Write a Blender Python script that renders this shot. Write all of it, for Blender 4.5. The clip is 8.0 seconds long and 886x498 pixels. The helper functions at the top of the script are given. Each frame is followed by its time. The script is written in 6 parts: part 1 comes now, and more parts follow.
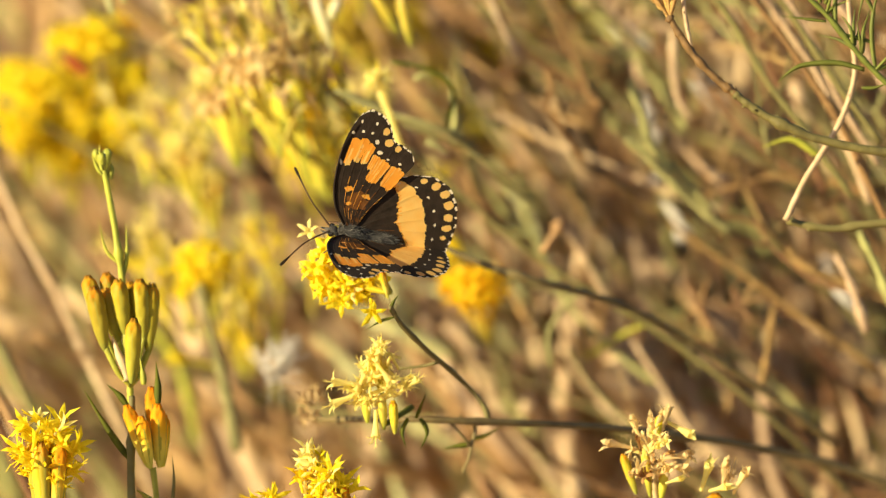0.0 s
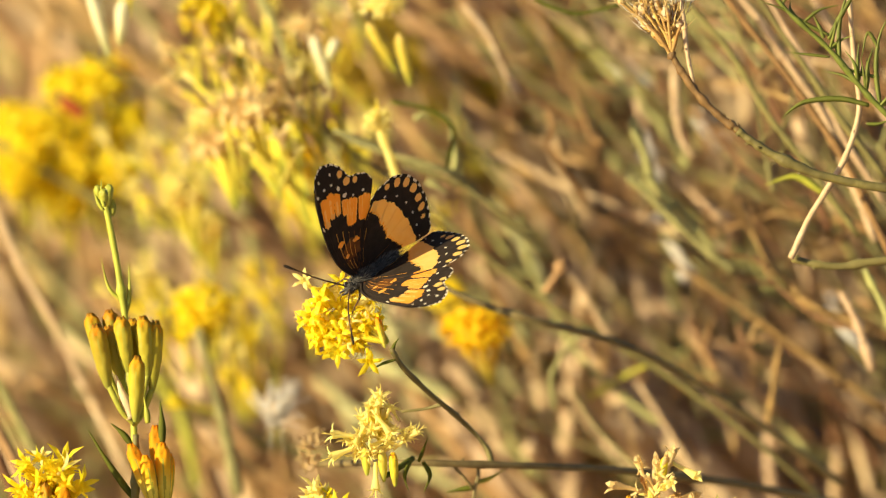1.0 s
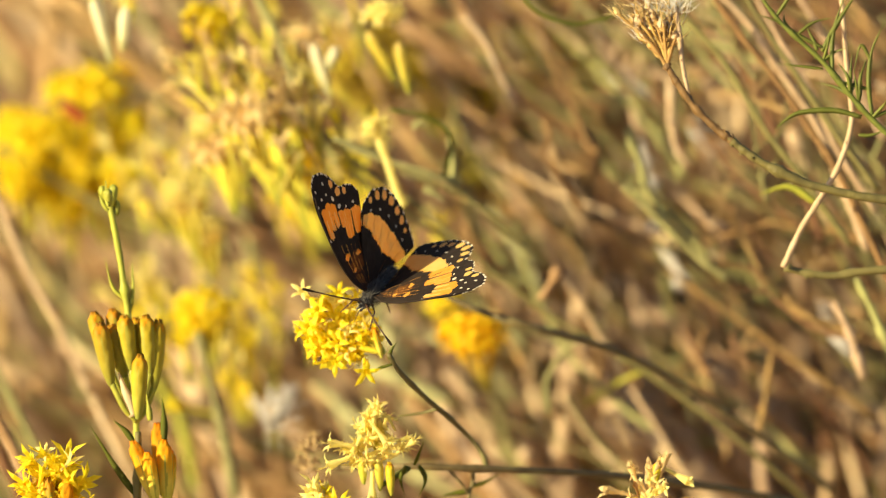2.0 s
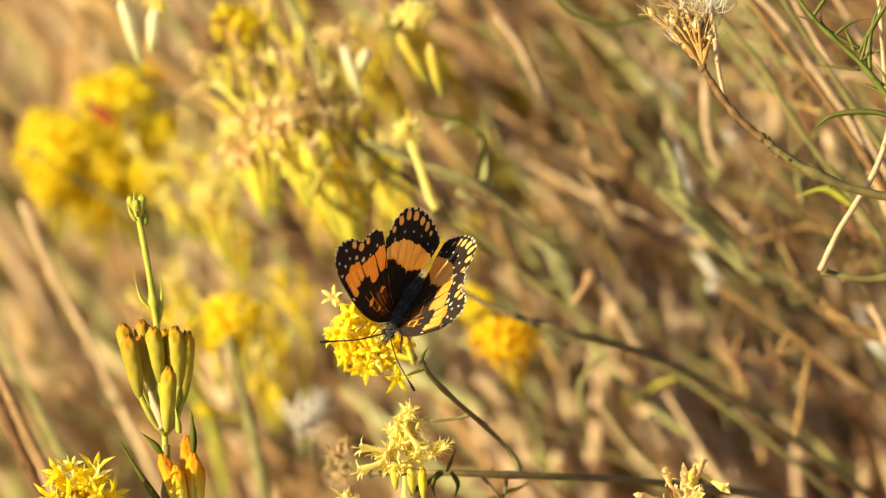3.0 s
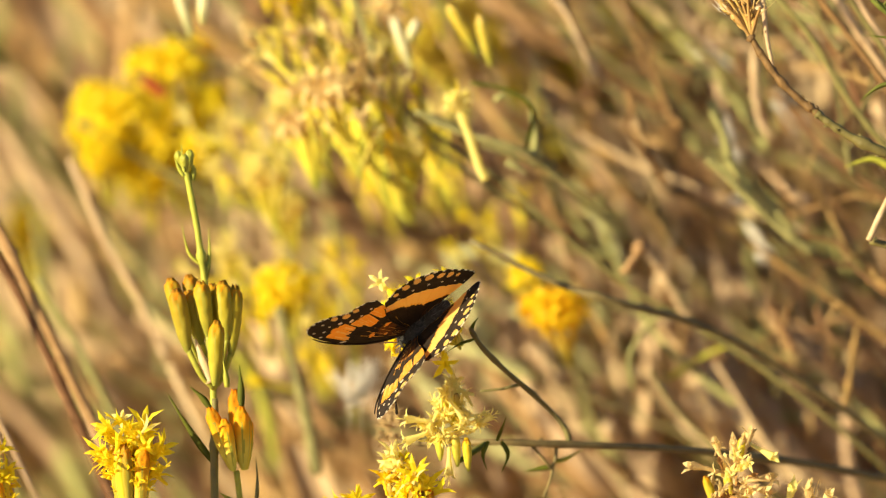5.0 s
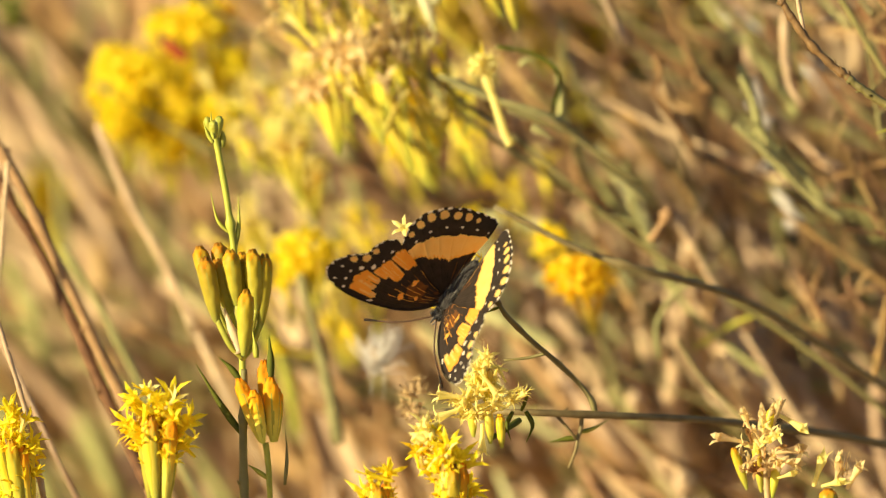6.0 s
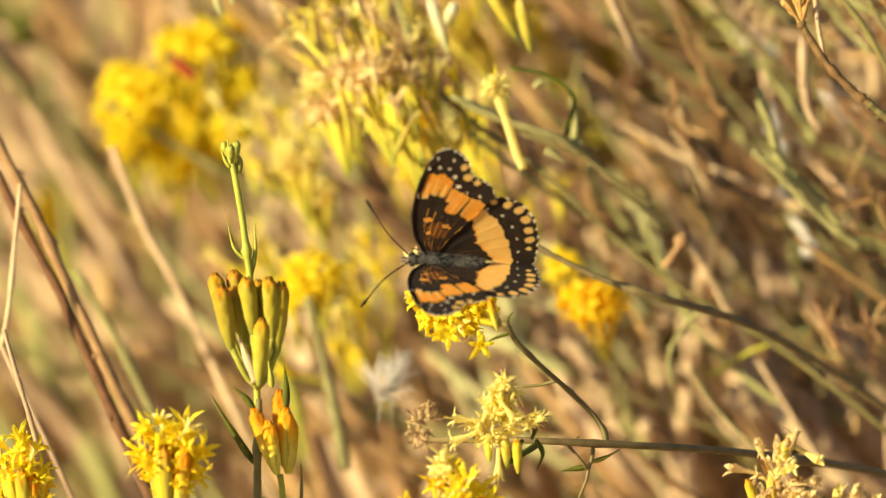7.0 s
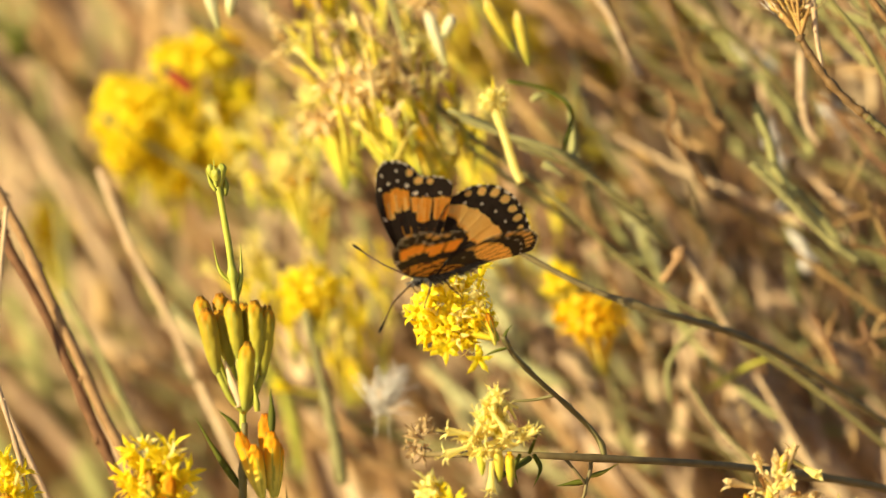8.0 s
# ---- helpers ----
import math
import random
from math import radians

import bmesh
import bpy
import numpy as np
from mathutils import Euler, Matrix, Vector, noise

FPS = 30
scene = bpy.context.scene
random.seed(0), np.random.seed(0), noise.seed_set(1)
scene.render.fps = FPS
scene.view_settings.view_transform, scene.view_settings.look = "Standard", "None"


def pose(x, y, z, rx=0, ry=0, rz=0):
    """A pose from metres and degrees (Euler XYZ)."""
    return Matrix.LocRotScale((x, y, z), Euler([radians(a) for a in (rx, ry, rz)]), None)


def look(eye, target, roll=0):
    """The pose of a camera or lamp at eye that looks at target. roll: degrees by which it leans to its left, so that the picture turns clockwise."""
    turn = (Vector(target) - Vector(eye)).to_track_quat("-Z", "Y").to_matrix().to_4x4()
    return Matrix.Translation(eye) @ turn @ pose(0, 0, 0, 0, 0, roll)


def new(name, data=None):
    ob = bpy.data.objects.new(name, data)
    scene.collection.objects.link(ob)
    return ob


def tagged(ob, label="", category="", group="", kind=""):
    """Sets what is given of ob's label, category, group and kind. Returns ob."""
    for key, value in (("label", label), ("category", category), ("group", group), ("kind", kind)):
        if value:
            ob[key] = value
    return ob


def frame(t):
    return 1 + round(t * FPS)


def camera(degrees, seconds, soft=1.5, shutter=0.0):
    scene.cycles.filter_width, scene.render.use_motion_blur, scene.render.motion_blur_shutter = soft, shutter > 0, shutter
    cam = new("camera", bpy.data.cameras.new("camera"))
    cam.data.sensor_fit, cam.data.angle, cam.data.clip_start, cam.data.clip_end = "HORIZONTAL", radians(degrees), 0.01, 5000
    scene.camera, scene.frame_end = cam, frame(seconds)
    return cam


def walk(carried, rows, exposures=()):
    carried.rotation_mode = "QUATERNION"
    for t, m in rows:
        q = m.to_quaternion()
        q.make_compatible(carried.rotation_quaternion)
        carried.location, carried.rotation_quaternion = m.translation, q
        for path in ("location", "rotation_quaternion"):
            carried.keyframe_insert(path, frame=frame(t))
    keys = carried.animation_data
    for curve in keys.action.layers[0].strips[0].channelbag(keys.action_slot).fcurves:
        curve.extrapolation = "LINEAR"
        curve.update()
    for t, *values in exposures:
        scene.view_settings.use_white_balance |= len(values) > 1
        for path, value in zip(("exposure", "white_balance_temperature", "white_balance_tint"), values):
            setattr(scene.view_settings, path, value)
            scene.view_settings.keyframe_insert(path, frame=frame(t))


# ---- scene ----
# A stand of flowering rabbitbrush; a patch butterfly feeds and turns on one flower head.
# Working plane: 'spot' takes across and up in mm on the plane of the flower head, and mm behind it.
EYE = Vector((0.0, -0.71, 0.98))
REACH = 0.7466
TILT = pose(0, 0, 0, 72).to_3x3()

cam = camera(12, 8.0, soft=1.2)
cam.data.dof.use_dof = True
cam.data.dof.focus_distance = 0.748
cam.data.dof.aperture_fstop = 14.0
walk(cam, [
    (0, pose(0.00000, -0.72508, 0.98490, 71.492, -0.227, -0.675)),
    (0.2, pose(0.00000, -0.71668, 0.98217, 71.753, -0.278, -0.561)),
    (0.5, pose(0.00000, -0.70407, 0.97807, 72.222, -0.504, -0.848)),
    (0.7, pose(0.00000, -0.70916, 0.97973, 72.123, -0.270, -1.026)),
    (1, pose(0.00000, -0.71678, 0.98220, 72.048, 0.234, -0.818)),
    (1.2, pose(0.00000, -0.71475, 0.98154, 72.207, -0.023, -0.566)),
    (2.3, pose(0.00000, -0.72914, 0.98622, 72.121, -0.165, -0.764)),
    (2.5, pose(0.00000, -0.71548, 0.98178, 72.360, 0.110, -0.700)),
    (2.7, pose(0.00000, -0.71636, 0.98206, 72.421, 0.113, -0.393)),
    (3, pose(0.00000, -0.71766, 0.98249, 72.187, -0.008, -0.316)),
    (3.2, pose(0.00000, -0.71460, 0.98149, 72.281, -0.007, -0.197)),
    (3.5, pose(0.00000, -0.71000, 0.98000, 72.000, 0.000, -0.000)),
    (3.8, pose(0.00000, -0.71139, 0.98045, 72.441, -0.078, -0.120)),
    (4, pose(0.00000, -0.71232, 0.98075, 72.479, -0.202, -0.420)),
    (4.5, pose(0.00000, -0.71689, 0.98224, 72.233, 0.033, -0.082)),
    (4.7, pose(0.00000, -0.72081, 0.98351, 72.049, 0.190, 0.135)),
    (6, pose(0.00000, -0.70777, 0.97927, 71.328, 0.214, 0.677)),
    (6.5, pose(0.00000, -0.69258, 0.97434, 71.338, -0.243, 1.006)),
    (6.7, pose(0.00000, -0.69317, 0.97453, 71.675, -0.264, 1.047)),
    (7, pose(0.00000, -0.69405, 0.97482, 71.643, -0.323, 1.022)),
    (7.2, pose(0.00000, -0.69546, 0.97528, 71.794, -0.343, 1.021)),
    (7.5, pose(0.00000, -0.69757, 0.97596, 71.734, -0.354, 1.076)),
    (7.8, pose(0.00000, -0.69409, 0.97483, 71.937, -0.396, 0.896)),
    (8, pose(0.00000, -0.69177, 0.97408, 71.830, -0.352, 0.998)),
])

# ---- light ----
SUN_UP, SUN_TURN = radians(23), radians(-118)   # from the camera's side, on the left
world = bpy.data.worlds.new("sky")
world.use_nodes = True
scene.world = world
sky = world.node_tree.nodes.new("ShaderNodeTexSky")
sky.sky_type, sky.sun_disc = "NISHITA", False
sky.sun_elevation, sky.sun_rotation = SUN_UP, SUN_TURN
back = world.node_tree.nodes["Background"]
back.inputs["Strength"].default_value = 0.06
world.node_tree.links.new(sky.outputs["Color"], back.inputs["Color"])
sun = new("sun", bpy.data.lights.new("sun", "SUN"))
sun.data.energy, sun.data.angle, sun.data.color = 5.0, radians(0.5), (1.0, 0.850, 0.500)
way = Vector((math.sin(SUN_TURN) * math.cos(SUN_UP), math.cos(SUN_TURN) * math.cos(SUN_UP), math.sin(SUN_UP)))
sun.matrix_world = look(way * 5, (0, 0, 0))
scene.view_settings.exposure = 0.80


def spot(p):
    x, y, b = p
    return EYE + (TILT @ Vector((x / 1000, y / 1000, -REACH))) * ((REACH + b / 1000) / REACH)


# ---- materials ----
def material(name, base, second, rough=0.6, scale=400.0, bump=0.15, glow_through=0.0, through_colour=None, contrast=0.5, island=0.0,
             ramp=None, fine=4.0, sheen=0.0, gloss=0.35):
    """Two tones mixed by noise, a fine bump, and light that shines through thin tissue."""
    m = bpy.data.materials.new(name)
    m.use_nodes = True
    n, l = m.node_tree.nodes, m.node_tree.links
    bsdf, out = n["Principled BSDF"], n["Material Output"]
    bsdf.inputs["Roughness"].default_value = rough
    bsdf.inputs["Specular IOR Level"].default_value = gloss
    if sheen:
        bsdf.inputs["Sheen Weight"].default_value = sheen
    co = n.new("ShaderNodeTexCoord")
    tex = n.new("ShaderNodeTexNoise")
    tex.inputs["Scale"].default_value, tex.inputs["Detail"].default_value = scale, 6
    l.new(co.outputs["Object"], tex.inputs["Vector"])
    spread = n.new("ShaderNodeMapRange")
    spread.inputs["From Min"].default_value, spread.inputs["From Max"].default_value = 0.5 - contrast / 2, 0.5 + contrast / 2
    l.new(tex.outputs["Fac"], spread.inputs["Value"])
    mix = n.new("ShaderNodeMix")
    mix.data_type = "RGBA"
    mix.inputs["A"].default_value, mix.inputs["B"].default_value = (*base, 1), (*second, 1)
    l.new(spread.outputs["Result"], mix.inputs["Factor"])
    colour = mix.outputs["Result"]
    if ramp:
        sep = n.new("ShaderNodeSeparateXYZ")
        l.new(co.outputs["Generated"], sep.inputs["Vector"])
        cr = n.new("ShaderNodeValToRGB")
        cr.color_ramp.elements[0].position, cr.color_ramp.elements[0].color = ramp[0][0], (*ramp[0][1], 1)
        cr.color_ramp.elements[1].position, cr.color_ramp.elements[1].color = ramp[-1][0], (*ramp[-1][1], 1)
        for at, c in ramp[1:-1]:
            e = cr.color_ramp.elements.new(at)
            e.color = (*c, 1)
        l.new(sep.outputs["Z"], cr.inputs["Fac"])
        blend = n.new("ShaderNodeMix")
        blend.data_type, blend.blend_type = "RGBA", "MULTIPLY"
        blend.inputs["Factor"].default_value = 1.0
        l.new(cr.outputs["Color"], blend.inputs["A"])
        l.new(colour, blend.inputs["B"])
        colour = blend.outputs["Result"]
    if island:
        geo = n.new("ShaderNodeNewGeometry")
        info = n.new("ShaderNodeObjectInfo")
        add = n.new("ShaderNodeMath")
        add.operation = "ADD"
        l.new(geo.outputs["Random Per Island"], add.inputs[0])
        l.new(info.outputs["Random"], add.inputs[1])
        fr = n.new("ShaderNodeMath")
        fr.operation = "FRACT"
        l.new(add.outputs["Value"], fr.inputs[0])
        hsv = n.new("ShaderNodeHueSaturation")
        rng = n.new("ShaderNodeMapRange")
        rng.inputs["To Min"].default_value, rng.inputs["To Max"].default_value = 1 - island, 1 + island
        l.new(fr.outputs["Value"], rng.inputs["Value"])
        hue = n.new("ShaderNodeMapRange")
        hue.inputs["To Min"].default_value, hue.inputs["To Max"].default_value = 0.5 - island * 0.05, 0.5 + island * 0.05
        l.new(fr.outputs["Value"], hue.inputs["Value"])
        l.new(hue.outputs["Result"], hsv.inputs["Hue"])
        l.new(rng.outputs["Result"], hsv.inputs["Value"])
        l.new(colour, hsv.inputs["Color"])
        colour = hsv.outputs["Color"]
    l.new(colour, bsdf.inputs["Base Color"])
    grain = n.new("ShaderNodeTexNoise")
    grain.inputs["Scale"].default_value, grain.inputs["Detail"].default_value = scale * fine, 4
    l.new(co.outputs["Object"], grain.inputs["Vector"])
    bp = n.new("ShaderNodeBump")
    bp.inputs["Strength"].default_value, bp.inputs["Distance"].default_value = bump, 0.0002
    l.new(grain.outputs["Fac"], bp.inputs["Height"])
    l.new(bp.outputs["Normal"], bsdf.inputs["Normal"])
    if glow_through:
        tr = n.new("ShaderNodeBsdfTranslucent")
        if through_colour:
            tr.inputs["Color"].default_value = (*through_colour, 1)
        else:
            l.new(colour, tr.inputs["Color"])
        ms = n.new("ShaderNodeMixShader")
        ms.inputs["Fac"].default_value = glow_through
        l.new(bsdf.outputs["BSDF"], ms.inputs[1])
        l.new(tr.outputs["BSDF"], ms.inputs[2])
        l.new(ms.outputs["Shader"], out.inputs["Surface"])
    return m


M = dict(
    tan=material("dry_stem", (0.50, 0.31, 0.14), (0.25, 0.135, 0.05), 0.7, 350, 1.0, contrast=0.7, island=0.3),
    pale=material("bleached_stem", (0.68, 0.50, 0.32), (0.42, 0.27, 0.14), 0.7, 350, 0.9, contrast=0.7, island=0.15),
    brown=material("weathered_bark", (0.34, 0.180, 0.070), (0.10, 0.050, 0.021), 0.8, 350, 1.3, contrast=0.75, island=0.35),
    twig=material("twig_bark", (0.30, 0.165, 0.055), (0.055, 0.034, 0.016), 0.6, 420, 1.4, contrast=0.85, island=0.1),
    twig_green=material("twig_green_bark", (0.24, 0.20, 0.06), (0.09, 0.075, 0.028), 0.55, 420, 0.9, contrast=0.8, island=0.1),
    olive=material("olive_stem", (0.22, 0.18, 0.06), (0.12, 0.10, 0.035), 0.55, 300, 0.3, island=0.2),
    grey_green=material("felted_stem", (0.37, 0.345, 0.125), (0.22, 0.205, 0.072), 0.75, 400, 0.3, island=0.25, sheen=0.1),
    sage=material("sage_stem", (0.56, 0.53, 0.27), (0.38, 0.36, 0.16), 0.75, 400, 0.3, island=0.2),
    green=material("green_leaf", (0.15, 0.165, 0.022), (0.08, 0.09, 0.016), 0.7, 500, 0.3, 0.2, (0.20, 0.25, 0.02), gloss=0.12),
    fresh=material("fresh_stem", (0.46, 0.44, 0.05), (0.30, 0.31, 0.04), 0.5, 500, 0.2, island=0.1),
    yellow=material("yellow_petal", (0.96, 0.83, 0.040), (0.96, 0.77, 0.022), 0.5, 500, 0.15, 0.5, (0.97, 0.82, 0.022), island=0.08),
    lemon=material("faded_petal", (0.95, 0.88, 0.38), (0.94, 0.81, 0.25), 0.55, 500, 0.15, 0.48, (0.96, 0.85, 0.28), island=0.08),
    straw=material("dry_petal", (0.88, 0.72, 0.38), (0.78, 0.56, 0.22), 0.65, 500, 0.2, 0.40, island=0.15),
    husk=material("dry_husk", (0.86, 0.71, 0.50), (0.68, 0.50, 0.30), 0.7, 500, 0.4, 0.42, island=0.2),
    husky=material("faded_brown_petal", (0.66, 0.49, 0.25), (0.50, 0.33, 0.14), 0.7, 500, 0.3, 0.3, island=0.2),
    husk_gold=material("golden_husk", (0.74, 0.49, 0.17), (0.52, 0.31, 0.09), 0.65, 500, 0.4, 0.35, island=0.25),
    withered=material("withered_petal", (0.50, 0.27, 0.09), (0.30, 0.15, 0.05), 0.7, 500, 0.3, 0.25, island=0.2),
    branch=material("branch_bark", (0.25, 0.19, 0.075), (0.13, 0.095, 0.04), 0.6, 320, 0.6, island=0.1),
    amber=material("orange_petal", (0.95, 0.73, 0.014), (0.94, 0.62, 0.010), 0.5, 500, 0.15, 0.45, (0.96, 0.67, 0.01), island=0.08),
    mustard=material("mustard_petal", (0.60, 0.44, 0.03), (0.44, 0.31, 0.02), 0.6, 500, 0.15, 0.35, island=0.12),
    sprig=material("sprig_leaf", (0.23, 0.25, 0.045), (0.12, 0.14, 0.025), 0.5, 500, 0.2, 0.25, (0.26, 0.32, 0.03), island=0.1),
    bud=material("bud_scale", (0.86, 0.84, 0.84), (0.66, 0.66, 0.56), 0.55, 350, 0.25, 0.12, island=0.12, gloss=0.2,
                 ramp=[(0.0, (0.38, 0.40, 0.07)), (0.3, (0.58, 0.50, 0.055)), (0.72, (0.63, 0.46, 0.030)), (0.9, (0.62, 0.36, 0.020)), (1.0, (0.46, 0.18, 0.012))]),
    bud_tip=material("bud_scale_tip", (0.74, 0.33, 0.012), (0.54, 0.22, 0.010), 0.65, 350, 0.25, 0.1, island=0.12, gloss=0.12),
    bud_keel=material("bud_scale_keel", (0.48, 0.40, 0.04), (0.36, 0.31, 0.032), 0.5, 350, 0.25, 0.1, island=0.12),
    orange_bud=material("orange_bud_scale", (1.0, 1.0, 1.0), (0.85, 0.85, 0.80), 0.6, 350, 0.25, 0.18, island=0.1, gloss=0.12,
                        ramp=[(0.0, (0.60, 0.58, 0.10)), (0.32, (0.92, 0.74, 0.12)), (0.62, (0.95, 0.54, 0.025)), (0.85, (0.95, 0.36, 0.010)), (1.0, (0.94, 0.30, 0.008))]),
    gold=material("golden_bud_scale", (1.0, 1.0, 1.0), (0.86, 0.86, 0.78), 0.42, 350, 0.25, 0.2, island=0.12,
                  ramp=[(0.0, (0.50, 0.50, 0.07)), (0.35, (0.86, 0.70, 0.05)), (0.75, (0.94, 0.70, 0.025)), (1.0, (0.94, 0.58, 0.012))]),
    bleached=material("bleached_tube", (1.0, 1.0, 1.0), (0.82, 0.80, 0.72), 0.55, 350, 0.25, 0.25, island=0.15,
                      ramp=[(0.0, (0.50, 0.50, 0.20)), (0.4, (0.82, 0.76, 0.46)), (1.0, (0.90, 0.84, 0.62))]),
    tube=material("spent_tube", (1.0, 1.0, 1.0), (0.78, 0.76, 0.66), 0.5, 350, 0.25, 0.25, island=0.25,
                  ramp=[(0.0, (0.42, 0.45, 0.06)), (0.4, (0.78, 0.66, 0.07)), (0.8, (0.87, 0.70, 0.09)), (1.0, (0.85, 0.66, 0.20))]),
    fluff=material("white_fluff", (0.92, 0.90, 0.86), (0.86, 0.80, 0.70), 0.6, 300, 0.1, 0.4),
    ground=material("dry_ground", (0.46, 0.30, 0.16), (0.28, 0.17, 0.08), 0.95, 6, 0.8, contrast=0.6, fine=12.0),
    wing_black=material("wing_black", (0.034, 0.022, 0.016), (0.015, 0.010, 0.007), 0.8, 700, 0.4, 0.03, (0.07, 0.02, 0.004), gloss=0.2),
    wing_brown=material("wing_brown", (0.19, 0.075, 0.020), (0.08, 0.030, 0.009), 0.8, 700, 0.4, 0.06, (0.22, 0.07, 0.01), gloss=0.15),
    wing_orange=material("wing_orange", (0.93, 0.49, 0.080), (0.84, 0.34, 0.032), 0.7, 600, 0.3, 0.40, (1.0, 0.56, 0.110), gloss=0.15),
    wing_yellow=material("wing_yellow", (0.95, 0.70, 0.25), (0.92, 0.59, 0.155), 0.7, 600, 0.3, 0.42, (1.0, 0.66, 0.19), gloss=0.15),
    wing_cream=material("wing_cream", (0.88, 0.64, 0.22), (0.80, 0.54, 0.15), 0.7, 600, 0.2, 0.36, (0.95, 0.55, 0.17), gloss=0.15),
    wing_white=material("wing_white", (0.88, 0.80, 0.66), (0.80, 0.70, 0.52), 0.7, 600, 0.2, 0.25, gloss=0.2),
    body=material("dark_fur", (0.080, 0.074, 0.070), (0.032, 0.029, 0.027), 0.9, 900, 0.9, gloss=0.15),
    fur=material("grey_fur", (0.20, 0.185, 0.165), (0.08, 0.075, 0.07), 0.8, 900, 0.3, gloss=0.2),
    leg=material("leg_brown", (0.11, 0.055, 0.025), (0.06, 0.03, 0.014), 0.5, 900, 0.3),
    eye=material("eye", (0.02, 0.016, 0.014), (0.012, 0.01, 0.01), 0.2, 900, 0.05),
    beetle_red=material("beetle_red", (0.42, 0.075, 0.022), (0.26, 0.04, 0.014), 0.35, 900, 0.1),
    beetle_dark=material("beetle_dark", (0.03, 0.03, 0.035), (0.015, 0.015, 0.02), 0.3, 900, 0.1),
)
R = random.Random(7)


# ---- mesh tools ----
def put(name, bm, mat, parent=None, label="", origin=None):
    me = bpy.data.meshes.new(name)
    bm.normal_update()
    bm.to_mesh(me)
    bm.free()
    me.shade_smooth()
    for one in (mat if isinstance(mat, (list, tuple)) else (mat,)):
        me.materials.append(one)
    ob = new(name, me)
    if parent is not None:
        ob.parent = parent
    if label:
        ob["label"] = label
    return ob


def thing(name, origin, label, category, group="", kind=""):
    e = new(name)
    e.location = origin
    e.empty_display_size = 0.004
    return tagged(e, label, category, group, kind)


def part(name, bm, mat, parent, label=""):
    """One mesh under a thing; its points are given in the world."""
    base = parent
    while base.parent is not None:
        base = base.parent
    bmesh.ops.translate(bm, verts=bm.verts, vec=-Vector(base.location))
    return put(name, bm, mat, parent, label)


def spline(points, steps=6):
    """A smooth line through the points."""
    p = [Vector(q) for q in points]
    if len(p) < 3:
        return [p[0].lerp(p[-1], i / steps) for i in range(steps + 1)]
    p = [2 * p[0] - p[1], *p, 2 * p[-1] - p[-2]]
    out = []
    for i in range(1, len(p) - 2):
        for k in range(steps):
            t = k / steps
            a, b, c, d = p[i - 1:i + 3]
            out.append(0.5 * ((2 * b) + (c - a) * t + (2 * a - 5 * b + 4 * c - d) * t * t + (3 * b - a - 3 * c + d) * t ** 3))
    return out + [p[-2]]


def tube(bm, line, r0, r1, sides=7, wobble=0.12, seed=0, cap=True, knots=()):
    """A tapering, slightly uneven stem along a line; knots: (where, how much thicker)."""
    rings, n = [], len(line)
    ref = Vector((0.3, -0.7, 0.64))
    for i, p in enumerate(line):
        d = (line[min(i + 1, n - 1)] - line[max(i - 1, 0)]).normalized()
        u = d.cross(ref)
        u = u.normalized() if u.length > 1e-6 else d.orthogonal().normalized()
        v = d.cross(u)
        t = i / (n - 1)
        r = r0 + (r1 - r0) * t
        for at, more in knots:
            r *= 1 + more * math.exp(-((t - at) * n / 0.9) ** 2)
        ring = []
        for k in range(sides):
            a = 2 * math.pi * k / sides
            rr = r * (1 + wobble * noise.noise(Vector((k * 1.7 + seed, i * 0.45, seed * 3.1))))
            ring.append(bm.verts.new(p + rr * (math.cos(a) * u + math.sin(a) * v)))
        rings.append(ring)
    for a, b in zip(rings, rings[1:]):
        for k in range(sides):
            bm.faces.new((a[k], a[(k + 1) % sides], b[(k + 1) % sides], b[k]))
    if cap:
        bm.faces.new(rings[0][::-1])
        bm.faces.new(rings[-1])


def stem_part(parent, points, r0, r1, mat, name="stem", label="", sides=8, steps=6, scars=0, rnd=None):
    """A stem through spots, with leaf scars."""
    bm = bmesh.new()
    rnd = rnd or R
    line = spline([spot(p) for p in points], steps)
    knots = [(rnd.uniform(0.05, 0.95), rnd.uniform(0.15, 0.4)) for _ in range(scars)]
    tube(bm, line, r0 / 1000, r1 / 1000, sides, 0.14, rnd.uniform(0, 90), True, knots)
    for at, _ in knots:
        i = min(int(at * (len(line) - 1)), len(line) - 2)
        d = (line[i + 1] - line[i]).normalized()
        side = d.orthogonal().normalized()
        side.rotate(Matrix.Rotation(rnd.uniform(0, 6.28), 3, d))
        r = (r0 + (r1 - r0) * at) / 1000
        p = line[i] + side * r * 0.9
        tube(bm, [p, p + side * r * 0.55 + d * r * 0.5, p + side * r * 0.7 + d * r * 1.1], r * 0.42, r * 0.12, 5, 0.1, at * 50)
    return part(name, bm, mat, parent, label)


def lower_stem(parent, p, r, mat, slant=0.05):
    """The stem that carries on from p, out of sight, down to the ground."""
    bm = bmesh.new()
    top = spot(p)
    low = Vector((top.x * 0.8 + slant, top.y + 0.04, -0.03))
    tube(bm, spline([top, top.lerp(low, 0.3) + Vector((slant * 0.3, 0, 0)), low], 6), r / 1000, r / 1000 * 1.8, 7, 0.15, r)
    part("lower_stem", bm, M[mat], parent)


